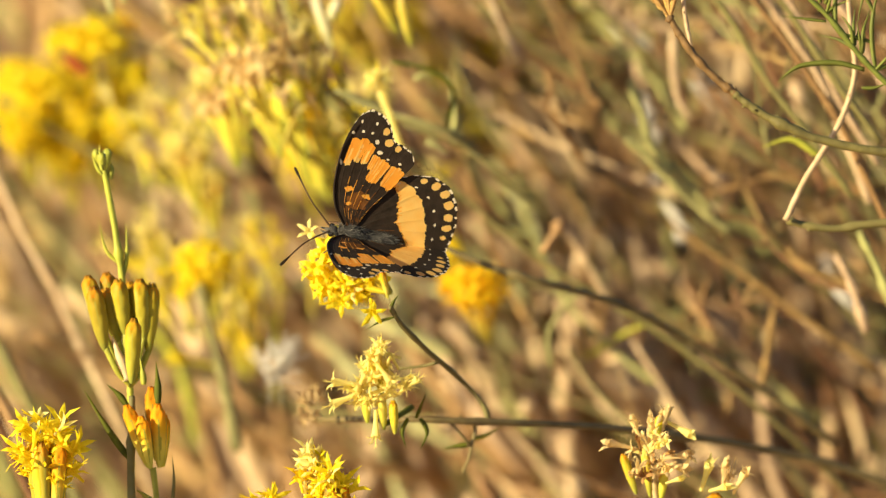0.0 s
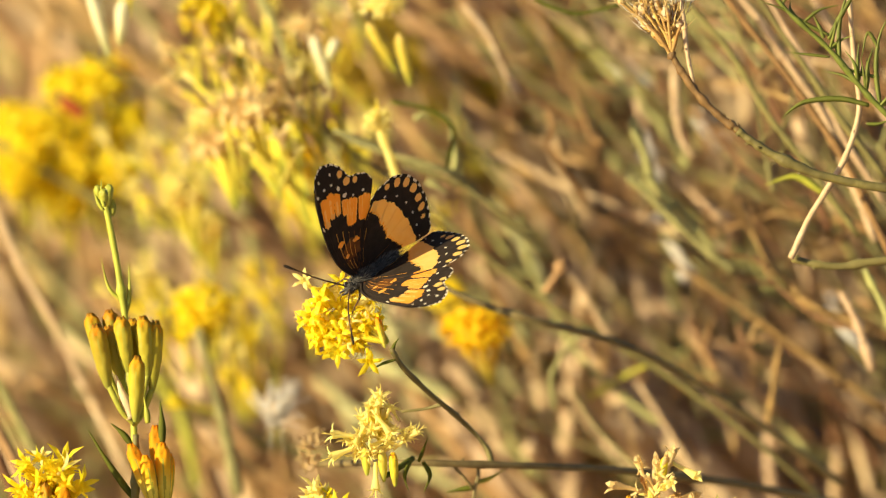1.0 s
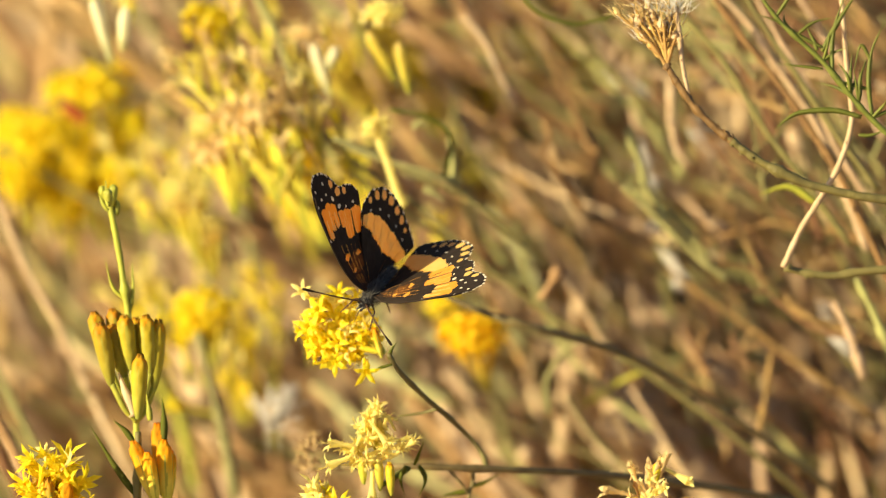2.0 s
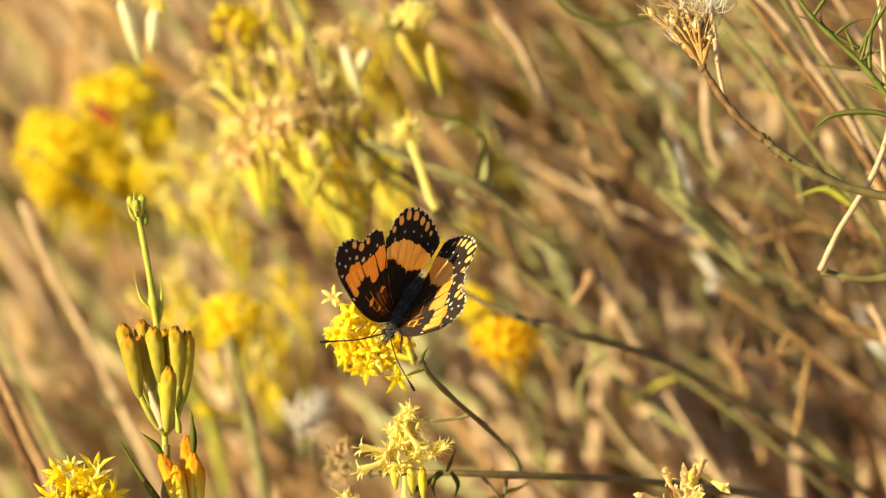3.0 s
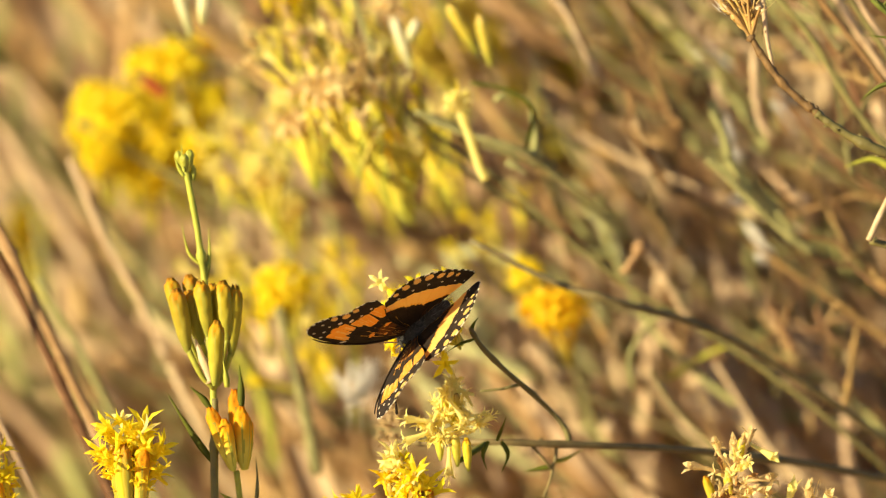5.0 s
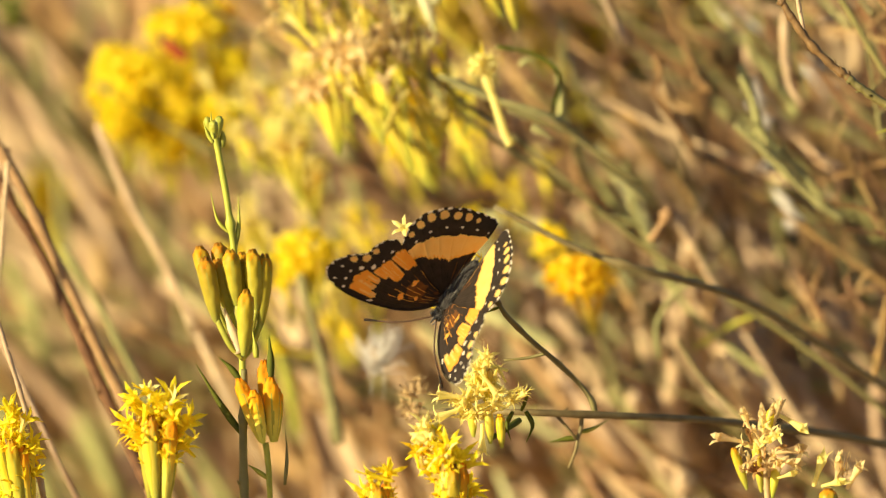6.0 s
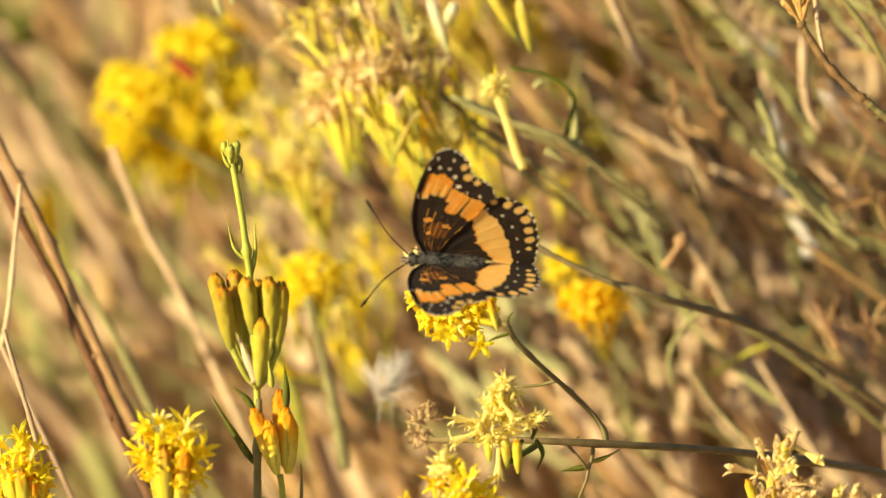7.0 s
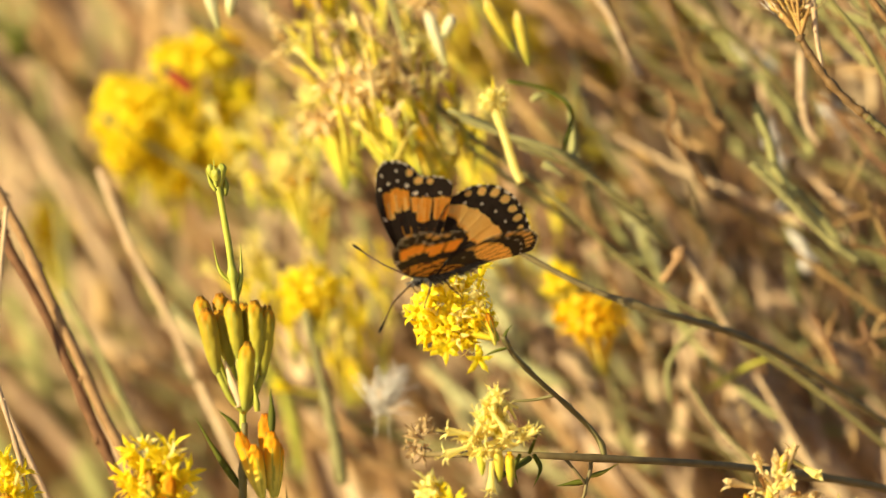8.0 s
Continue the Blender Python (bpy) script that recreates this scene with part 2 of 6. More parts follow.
def leaf_part(parent, points, width, mat, name="leaf", label=""):
    """A narrow, folded leaf along a line of spots."""
    bm = bmesh.new()
    line = spline([spot(p) for p in points], 6)
    n, rows = len(line), []
    face = -(TILT @ Vector((0, 0, -1)))
    for i, p in enumerate(line):
        d = (line[min(i + 1, n - 1)] - line[max(i - 1, 0)]).normalized()
        s = d.cross(face).normalized()
        t = i / (n - 1)
        w = width / 2000 * (0.55 + 0.45 * math.sin(math.pi * min(1, t * 1.3 + 0.1))) * (1 - t ** 4 * 0.9)
        up = face * w * 0.5
        rows.append([bm.verts.new(p - s * w), bm.verts.new(p - up), bm.verts.new(p + s * w), bm.verts.new(p + up * 0.35)])
    for a, b in zip(rows, rows[1:]):
        for k in range(4):
            bm.faces.new((a[k], a[(k + 1) % 4], b[(k + 1) % 4], b[k]))
    bm.faces.new(rows[0][::-1])
    bm.faces.new(rows[-1])
    return part(name, bm, mat, parent, label)


def to_axis(at, d, twist=0.0, size=1.0):
    """A pose at a place whose z axis points along d."""
    q = Vector(d).to_track_quat("Z", "Y")
    return Matrix.Translation(at) @ q.to_matrix().to_4x4() @ Matrix.Rotation(twist, 4, "Z") @ Matrix.Scale(size, 4)


def floret_mesh(name, mat, length=5.0, lobe=2.1, width=0.75, spread=0.75, seed=0, style=1.6, uneven=0.2, stout=0.13):
    """A tubular floret with five pointed, spreading lobes and a style, in mm along z."""
    rnd, bm = random.Random(seed), bmesh.new()
    ring = []
    for z, r in ((0, 0.32), (length * 0.55, 0.42), (length, 0.85)):
        ring.append([bm.verts.new((r * math.cos(a), r * math.sin(a), z)) for a in [2 * math.pi * k / 10 for k in range(10)]])
    for a, b in zip(ring, ring[1:]):
        for k in range(10):
            bm.faces.new((a[k], a[(k + 1) % 10], b[(k + 1) % 10], b[k]))
    for k in range(5):
        a = 2 * math.pi * k / 5 + rnd.uniform(-0.12, 0.12)
        out, side = Vector((math.cos(a), math.sin(a), 0)), Vector((-math.sin(a), math.cos(a), 0))
        e, w, L = spread + rnd.uniform(-uneven, uneven), width * rnd.uniform(0.85, 1.15), lobe * rnd.uniform(1 - uneven, 1 + uneven * 0.6)
        base = out * 0.62 + Vector((0, 0, length))
        d1 = out * math.sin(e) + Vector((0, 0, math.cos(e)))
        d2 = out * math.sin(e + 0.5) + Vector((0, 0, math.cos(e + 0.5)))
        p1, p2 = base + d1 * L * 0.5, base + d1 * L * 0.5 + d2 * L * 0.5
        nrm = d1.cross(side) * 0.16
        lo = [bm.verts.new(q) for q in (base - side * w * 0.5, p1 - side * w * 0.52, p2, p1 + side * w * 0.52, base + side * w * 0.5)]
        mid = [bm.verts.new(base + nrm), bm.verts.new(p1 + nrm)]
        for f in ((0, 5, 6, 1), (1, 6, 2), (6, 3, 2), (5, 4, 3, 6)):
            v = [*lo, *mid]
            bm.faces.new([v[i] for i in f])
    for s in (-1, 1):
        tip = Vector((s * rnd.uniform(0.2, 0.5), rnd.uniform(-0.3, 0.3), length + style + rnd.uniform(-0.3, 0.4)))
        tube(bm, [Vector((0, 0, length * 0.8)), Vector((0, 0, length + style * 0.5)), tip], stout, stout * 0.45, 4, 0)
    bmesh.ops.scale(bm, verts=bm.verts, vec=(0.001, 0.001, 0.001))
    me = bpy.data.meshes.new(name)
    bm.to_mesh(me)
    bm.free()
    me.materials.append(mat)
    return me


def bud_mesh(name, mat, length=12.0, radius=1.55, seed=0, tip=0.68, rows=4, scaly=False):
    """An involucre: one skin stepped into overlapping keeled scales, in mm along z, with the closed florets at its tip."""
    rnd, bm = random.Random(seed), bmesh.new()
    prof = [(0, 0.30), (0.06, 0.46), (0.22, 0.70), (0.45, 0.92), (0.7, 1.03), (0.86, 1.0), (0.95, 0.88), (1.0, tip)]
    around, along = 30, 34
    phase = [rnd.uniform(0, 1) for _ in range(rows)]

    def rad(t):
        for (t0, r0), (t1, r1) in zip(prof, prof[1:]):
            if t <= t1:
                return radius * (r0 + (r1 - r0) * (t - t0) / (t1 - t0))
        return radius * prof[-1][1]

    def lift(t, a):
        """How far the outermost scale here stands out."""
        best = 0.0
        for row in range(rows):
            top = 0.40 + 0.56 * row / (rows - 1)
            w = (a / (2 * math.pi) * 5 + 0.5 * (row % 2) + phase[row] * 0.15) % 1 - 0.5
            end = top - 0.16 * (abs(w) * 2) ** 2.2
            if t < end:
                keel = 1 - (abs(w) * 2) ** 2
                best = max(best, 0.07 * (rows - row) / rows + 0.10 * keel * (0.4 + 0.6 * t / end) + 0.05 * t / end)
        return best

    def zone(t, a):
        """1 on a brownish tip, 2 along a green keel, 0 elsewhere."""
        w = (a / (2 * math.pi) * 5 + phase[0] * 0.5 + 0.04 * math.sin(t * 9 + seed)) % 1 - 0.5
        return 1 if t > 0.93 + 0.05 * math.cos(5 * a + seed) else 2 if abs(w) < 0.13 and 0.12 < t < 0.62 + 0.25 * phase[1] else 0
    rings = []
    for i in range(along + 1):
        t = i / along
        ring = []
        for k in range(around):
            a = 2 * math.pi * k / around
            r = rad(t) * (0.90 + lift(t, a))
            ring.append(bm.verts.new((r * math.cos(a), r * math.sin(a), t * length)))
        rings.append(ring)
    for i, (a, b) in enumerate(zip(rings, rings[1:])):
        for k in range(around):
            f = bm.faces.new((a[k], a[(k + 1) % around], b[(k + 1) % around], b[k]))
            if scaly:
                f.material_index = zone((i + 0.5) / along, 2 * math.pi * (k + 0.5) / around)
    top = []
    for k in range(around):
        a = 2 * math.pi * k / around
        r = radius * tip * 0.45 * (1 + 0.35 * math.cos(5 * a + seed))
        top.append(bm.verts.new((r * math.cos(a), r * math.sin(a), length * (1.05 + 0.02 * math.cos(5 * a + seed)))))
    for k in range(around):
        bm.faces.new((rings[-1][k], rings[-1][(k + 1) % around], top[(k + 1) % around], top[k]))
    bm.faces.new(top)
    bmesh.ops.scale(bm, verts=bm.verts, vec=(0.001, 0.001, 0.001))
    bm.normal_update()
    me = bpy.data.meshes.new(name)
    bm.to_mesh(me)
    bm.free()
    me.shade_smooth()
    for k in (mat, M["bud_tip"], M["bud_keel"]) if scaly else (mat,):
        me.materials.append(k)
    return me


FLORET = {k: [floret_mesh("floret", M[k], seed=i, **kw) for i in range(4)] for k, kw in dict(
    yellow=dict(length=4.2, lobe=2.5, width=0.95, spread=1.0, style=0.9), lemon=dict(length=4.2, width=0.7, lobe=2.2, spread=0.9, style=1.0),
    straw=dict(width=0.7, spread=0.6, lobe=2.2), amber=dict(length=4.2, lobe=2.5, width=0.95, spread=1.0, style=0.9), mustard=dict(length=4.2, lobe=2.5, width=0.95, spread=1.0, style=0.9)).items()}
RAGGED = {k: [floret_mesh("floret", M[k], length=3.6, lobe=3.3, width=0.95, spread=0.7, seed=20 + i, style=1.0, uneven=0.5) for i in range(6)] for k in ("yellow", "lemon", "straw", "withered", "husky", "amber")}
CROWN = [floret_mesh("floret", M["yellow"], length=4.4, lobe=4.6, width=1.15, spread=0.6, seed=40 + i, style=1.0, uneven=0.55) for i in range(6)]
SLIM = [floret_mesh("floret", M["lemon"], length=4.8, lobe=2.0, width=0.50, spread=0.9, seed=60 + i, style=2.0, uneven=0.5) for i in range(6)]
SPIKY = [floret_mesh("floret", M["yellow"], length=4.6, lobe=2.3, width=0.95, spread=0.45, seed=80 + i, style=3.4, uneven=0.6, stout=0.24) for i in range(6)]
TORN = {k: [floret_mesh("floret", M[k], length=4.6, lobe=1.7, width=1.0, spread=0.28, seed=90 + i, style=0.5, uneven=0.7) for i in range(5)] for k in ("straw", "lemon", "withered")}
BUD = {k: [bud_mesh("bud", M[k], seed=i, scaly=k in ("bud", "gold", "orange_bud")) for i in range(3)] for k in ("bud", "orange_bud", "gold", "tube", "fresh", "bleached")}


def piece(name, mesh, parent, at, d, twist=0.0, size=1.0, label=""):
    """One floret or bud of a head, placed in the world, sharing its mesh."""
    ob = new(name, mesh)
    ob.parent = parent
    ob.matrix_basis = Matrix.Translation(-Vector(parent.location)) @ to_axis(at, d, twist, size)
    if label:
        ob["label"] = label
    return ob


def bud_between(parent, base, tip, kind="bud", fat=1.0, rnd=R, name="bud"):
    """A closed head from its base to its tip."""
    a, b = spot(base), spot(tip)
    ob = piece(name, rnd.choice(BUD[kind]), parent, a, b - a, rnd.uniform(0, 6.28), (b - a).length / 0.0125)
    s = (b - a).length / 0.0125
    ob.scale = (fat, fat, s)
    return ob


def flower_head(parent, centre, rx, ry, count, kind="yellow", ragged=False, size=1.0, aim=(0, 0.35, 1.0), deep=None, seed=1, tubes=5, tube_to=None, involucre="bud", thin=1.0, cup=1.25, rise=0.15, loose=(0.82, 1.06), pale=0.0):
    """A dome of florets about a centre (spot), with the buds that carry them running to tube_to."""
    rnd = random.Random(seed)
    c = spot(centre)
    scale = (REACH + centre[2] / 1000) / REACH
    rx, ry = rx * scale / 1000, ry * scale / 1000
    dz = (deep or (rx + ry) * 500) / 1000 if deep is None else deep / 1000
    axis = TILT @ Vector(aim).normalized()
    gold = math.pi * (3 - math.sqrt(5))
    for i in range(count):
        z = 1 - cup * (i + 0.5) / count
        r, a = math.sqrt(max(0, 1 - z * z)), gold * i + rnd.uniform(-0.25, 0.25)
        v = Vector((r * math.cos(a), r * math.sin(a), z))
        q = Vector(aim).normalized().to_track_quat("Z", "Y")
        v.rotate(q)
        v *= rnd.uniform(*loose)
        p = c + TILT @ Vector((v.x * rx, v.y * ry, v.z * dz))
        d = (TILT @ Vector((v.x, v.y + rise, v.z)) + Vector([rnd.uniform(-0.3, 0.3) for _ in range(3)])).normalized()
        k = rnd.choice(RAGGED[kind] if ragged else FLORET["lemon" if pale and rnd.random() < pale else kind])
        s = size * rnd.uniform(0.85, 1.15)
        piece("floret", k, parent, p - d * 0.0055 * s, d, rnd.uniform(0, 6.28), s)
    if tube_to is not None:
        foot = spot(tube_to)
        for i in range(tubes):
            a = 2 * math.pi * i / tubes + rnd.uniform(-0.4, 0.4)
            top = c + TILT @ Vector((math.cos(a) * rx * 0.55, math.sin(a) * ry * 0.3, math.sin(a * 1.3 + 1) * dz * 0.5))
            b = foot + (top - foot) * rnd.uniform(0.02, 0.14)
            ob = piece("bud", rnd.choice(BUD[involucre]), parent, b, top - b, rnd.uniform(0, 6.28), 1.0)
            ob.scale = (thin * scale, thin * scale, (top - b).length / 0.0128)


def pappus(parent, centre, aim, count, length, seed=3, name="bristles", mat="fluff", spread=0.9):
    """A tuft of fine dry bristles."""
    rnd, bm = random.Random(seed), bmesh.new()
    c = spot(centre)
    ax = (TILT @ Vector(aim)).normalized()
    for i in range(count):
        d = (ax + Vector([rnd.gauss(0, spread) for _ in range(3)]) * 0.6).normalized()
        bend = Vector([rnd.gauss(0, 0.25) for _ in range(3)])
        L = length / 1000 * rnd.uniform(0.6, 1.1)
        p = c + Vector([rnd.gauss(0, 0.0006) for _ in range(3)])
        tube(bm, [p, p + d * L * 0.5, p + (d + bend * 0.5).normalized() * L], 0.00010, 0.00004, 4, 0)
    return part(name, bm, M[mat], parent)


# ---- ground ----
bm = bmesh.new()
bmesh.ops.create_grid(bm, x_segments=120, y_segments=120, size=1.0)
for v in bm.verts:
    v.co *= 6.0
    far = max(abs(v.co.x), abs(v.co.y))
    v.co.z = 0.03 * noise.noise(v.co * 0.9) + 0.012 * noise.noise(v.co * 4.0)
    if far > 5.5:
        v.co.x, v.co.y = v.co.x * 60, v.co.y * 60
        v.co.z = 0
ground = put("ground", bm, M["ground"])
tagged(ground, "dry sandy ground with pale litter under the shrubs", "ground", kind="structure")


# ---- shrub behind: uncounted stems ----
MASS = {"shrub_stems": (bmesh.new(), []), "far_stems": (bmesh.new(), [])}


def stem_mass(name, mat, count, seed, xr, yr, br, lean, thick, length=(70, 160)):
    """Many stems of one shrub, fanning from its foot, joined: across, up and back in mm; lean in degrees from upright, to the left."""
    rnd, bm = random.Random(seed), bmesh.new()
    for i in range(count):
        b = rnd.uniform(*br)
        k = (REACH + b / 1000) / REACH
        x, y = rnd.uniform(*xr), rnd.uniform(*yr)
        a = radians(rnd.gauss(*lean))
        L = rnd.uniform(*length) / 2
        bend = rnd.gauss(0, 0.18)
        dx, dy = -math.sin(a), math.cos(a)
        pts = []
        for s in (-1, -0.4, 0.2, 0.7, 1):
            off = bend * L * (1 - s * s)
            pts.append(spot((x + dx * L * s + dy * off, y + dy * L * s - dx * off, b + s * rnd.uniform(-18, 18))))
        r = rnd.uniform(*thick) / 1000 * k ** 0.4
        line = spline(pts, 3)
        tube(bm, line, r, r * 0.6, 6, 0.15, i * 1.3)
        if y - dy * L < -52 or x - dx * L > 96:
            top = line[0]
            low = Vector((top.x * 0.6 + 0.08, top.y * 0.8 + 0.12, -0.03))
            tube(bm, spline([low, low.lerp(top, 0.6) + Vector((0.03, 0, 0)), top], 4), r * 1.5, r, 6, 0.15, i * 0.7)
    whole, mats = MASS[name]
    if M[mat] not in mats:
        mats.append(M[mat])
    for f in bm.faces:
        f.material_index = mats.index(M[mat])
    me = bpy.data.meshes.new(name)
    bm.to_mesh(me)
    bm.free()
    whole.from_mesh(me)
    bpy.data.meshes.remove(me)


stem_mass("shrub_stems", "tan", 190, 11, (-45, 120), (-78, 62), (220, 700), (42, 20), (0.6, 1.6), (25, 90))   # tangle of dry tan shrub stems leaning to one side
stem_mass("shrub_stems", "brown", 300, 12, (-20, 122), (-48, 66), (240, 760), (44, 20), (0.7, 1.7), (25, 90))   # tangle of weathered brown shrub stems in part shade
stem_mass("shrub_stems", "grey_green", 64, 13, (-60, 118), (-74, 62), (220, 680), (42, 20), (0.6, 1.5), (25, 90))   # felted grey-green shrub stems leaning to one side
stem_mass("shrub_stems", "pale", 130, 15, (-120, 60), (-82, 64), (320, 860), (26, 14), (1.2, 3.2), (60, 160))   # bleached straw-coloured stems behind the flowers
stem_mass("shrub_stems", "tan", 110, 16, (-122, 20), (-82, 64), (320, 900), (26, 14), (1.2, 3.0), (60, 160))   # dry straw stems behind the flowers
stem_mass("shrub_stems", "grey_green", 50, 17, (-118, 10), (-82, 54), (300, 780), (24, 15), (1.0, 2.4), (50, 140))   # grey-green stems among the dry straw
stem_mass("shrub_stems", "pale", 200, 20, (-30, 95), (-92, -24), (260, 520), (30, 20), (1.4, 3.0), (30, 90))   # bleached stems low behind the flowers
stem_mass("shrub_stems", "pale", 60, 22, (14, 46), (-50, -18), (215, 300), (24, 20), (1.3, 2.6), (16, 40))   # bleached broken stems low behind the flowers
stem_mass("shrub_stems", "pale", 46, 24, (58, 100), (-62, -34), (200, 300), (40, 20), (1.2, 2.4), (18, 44))   # bleached broken stems low at one side
stem_mass("shrub_stems", "sage", 28, 21, (-6, 34), (-44, -10), (230, 380), (36, 24), (0.9, 2.2), (20, 44))   # sage-green shrub stems low behind the flowers
stem_mass("far_stems", "pale", 460, 18, (-190, 190), (-110, 120), (850, 1500), (36, 30), (1.8, 4.2), (90, 260))   # pale dry stems and litter far behind the flowers
stem_mass("far_stems", "tan", 200, 19, (-190, 190), (-110, 120), (850, 1500), (40, 28), (1.6, 3.8), (90, 260))   # tan dry brush far behind the flowers
for name, label in (("shrub_stems", "tangle of dry tan, brown and grey-green shrub stems leaning aside"), ("far_stems", "pale dry stems and litter far behind the flowers")):
    tagged(put(name, MASS[name][0], MASS[name][1]), label, "stems", kind="stuff")


def stem_thing(points, r0, r1, mat, label, scars=2, name="stem_branch", group="shrub stems", category="stem", rooted=False):
    e = thing(name, spot(points[0]), label, category, group)
    stem_part(e, points, r0, r1, M[mat], "stem", scars=scars)
    if not rooted and (points[-1][1] < -50 or points[-1][0] > 94):
        lower_stem(e, points[-1], r1, mat)
    if rooted:
        bm = bmesh.new()
        top = spot(points[-1])
        low = Vector((top.x + 0.16, top.y + 0.05, -0.02))
        tube(bm, spline([top, top.lerp(low, 0.3) + Vector((0.03, 0, 0)), low], 6), r1 / 1000, r1 / 1000 * 1.6, 7, 0.15, r0)
        part("lower_stem", bm, M[mat], e)
    return e


# ---- stems that can be told apart ----
stem_thing([(55.6, 52.0, 56), (63.6, 40.8, 56), (70.7, 31.7, 56), (75.2, 25.1, 56), (81.2, 16.0, 56), (86.7, 4.4, 56), (92.6, -7.8, 56)], 0.5, 0.75, "brown", "dry tan stem leaning across the shrub", 9)
stem_thing([(52.0, 45.9, 67), (60.6, 35.8, 67), (67.6, 24.2, 67), (74.6, 15.0, 67), (83.6, 2.4, 67)], 0.45, 0.65, "olive", "grey-green stem with leaf scars", 9)
stem_thing([(62.7, 50.9, 50), (68.2, 41.8, 50), (73.7, 33.7, 50), (79.7, 24.6, 50), (88.7, 12.4, 50)], 0.4, 0.6, "olive", "grey-green stem beside dry stems", 9)
stem_thing([(50.9, 32.8, 125), (51.2, 25.3, 125), (51.9, 20.2, 125), (54.2, 16.5, 125)], 0.75, 0.5, "pale", "curled bleached pod on a stem", 9)
stem_thing([(43.1, 23.8, 112), (45.3, 17.7, 112), (47.3, 11.7, 112), (52.3, 6.1, 112), (59.3, -1.5, 112)], 0.85, 0.7, "grey_green", "felted grey stem with scars", 9)
stem_thing([(42.3, 13.2, 101), (46.3, 9.6, 101), (51.3, 4.6, 101), (56.3, 0.0, 101), (61.3, -3.6, 101)], 0.75, 0.7, "grey_green", "felted knotted stem of the shrub", 9)
stem_thing([(10.2, 50.2, 157), (16.2, 41.0, 157), (20.7, 33.0, 157), (24.7, 26.7, 157)], 0.95, 0.6, "tan", "dry tan broken stem of the shrub", 9)
stem_thing([(27.7, 24.9, 146), (31.2, 16.8, 146), (34.1, 8.7, 146), (41.2, 4.6, 146), (50.2, -2.0, 146), (63.3, -11.1, 146), (72.3, -17.7, 146), (88.4, -28.9, 146)], 0.35, 0.7, "brown", "weathered reddish-brown branch crossing the shrub", 9)
stem_thing([(-0.2, -1.2, 56), (14.9, -8.8, 56), (26.0, -12.4, 56), (39.1, -16.0, 67), (50.1, -21.1, 78), (65.2, -30.8, 90), (80.3, -42.0, 101)], 0.55, 0.75, "branch", "dark olive branch behind the flower", 9)
stem_thing([(-17.1, 27.6, 112), (-6.1, 17.5, 112), (5.9, 8.9, 112), (20.0, -3.3, 112), (31.0, -11.4, 112), (48.1, -21.6, 112), (68.2, -36.9, 112), (84.0, -52.0, 125)], 0.45, 0.65, "olive", "grey-green branch behind the flower", 9)
stem_thing([(-26.1, 51.3, 122), (-20.1, 40.2, 122), (-16.6, 30.1, 122), (-11.6, 20.5, 122), (-1.1, 11.4, 122), (12.9, 1.8, 133)], 0.7, 0.55, "grey_green", "bluish grey-green stem among yellow florets", 9)
stem_thing([(-10.1, 22.0, 90), (-1.1, 18.0, 90), (10.0, 14.4, 90), (17.0, 8.8, 101), (28.0, -1.3, 112)], 0.5, 0.7, "grey_green", "thin grey-green stem with green shoots", 9)
stem_thing([(31.1, -1.4, 101), (28.5, -5.9, 101), (27.0, -7.4, 101)], 0.7, 0.5, "tan", "short broken tan stub of stem", 9)
stem_thing([(29.1, -28.1, 116), (28.4, -23.0, 116), (30.2, -18.7, 116), (33.2, -15.4, 114), (36.0, -14.6, 112)], 0.5, 0.5, "grey_green", "arching pale green leaf on a stem", 9)
stem_thing([(35.0, -26.4, 160), (42.0, -22.1, 150), (48.0, -20.0, 122), (50.3, -21.4, 112)], 0.35, 0.5, "fresh", "short yellow-green shoot of the shrub", 9)
stem_thing([(32.2, -24.6, 112), (33.5, -27.1, 112), (36.5, -31.6, 110), (41.0, -36.2, 106), (46.0, -40.5, 98)], 0.25, 0.45, "olive", "thin dark twig above the branch", 9)
stem_thing([(-56.3, 39.4, 202), (-49.3, 33.3, 202), (-42.3, 29.2, 202), (-36.3, 25.2, 202)], 0.5, 0.6, "olive", "thin olive stalk behind yellow heads", 9)
stem_thing([(-70.5, 20.3, 223), (-58.4, 13.2, 223), (-44.4, 6.1, 223), (-30.3, 4.0, 223)], 0.7, 0.8, "olive", "olive stem far behind the buds", 9)
stem_thing([(-34.5, -13.1, 133), (-32.0, -23.2, 133), (-29.5, -33.2, 133), (-27.6, -43.3, 133)], 0.8, 1.0, "grey_green", "upright grey-green stem behind buds", 9)
stem_thing([(58.1, 49.9, 78), (65.7, 41.8, 78), (71.7, 32.7, 78), (77.2, 24.6, 78), (81.6, 14.5, 78), (86.6, 1.4, 78)], 0.5, 0.75, "pale", "bleached pinkish stem beside brown stems", 9)
stem_thing([(65.2, 49.9, 70), (70.7, 39.8, 70), (76.9, 29.7, 70), (80.7, 20.6, 70), (88.2, 8.4, 70)], 0.35, 0.55, "pale", "thin bleached stem beside brown stems", 9)
stem_thing([(60.6, 42.9, 116), (65.1, 33.8, 116), (69.1, 24.7, 116), (73.5, 15.5, 116), (78.5, 3.4, 116)], 0.6, 0.8, "brown", "weathered stem with pale scars", 9)
stem_thing([(72.8, 49.9, 93), (77.8, 41.8, 93), (83.8, 32.7, 93), (89.8, 21.5, 93)], 0.5, 0.7, "pale", "bleached stem behind green leaves", 9)
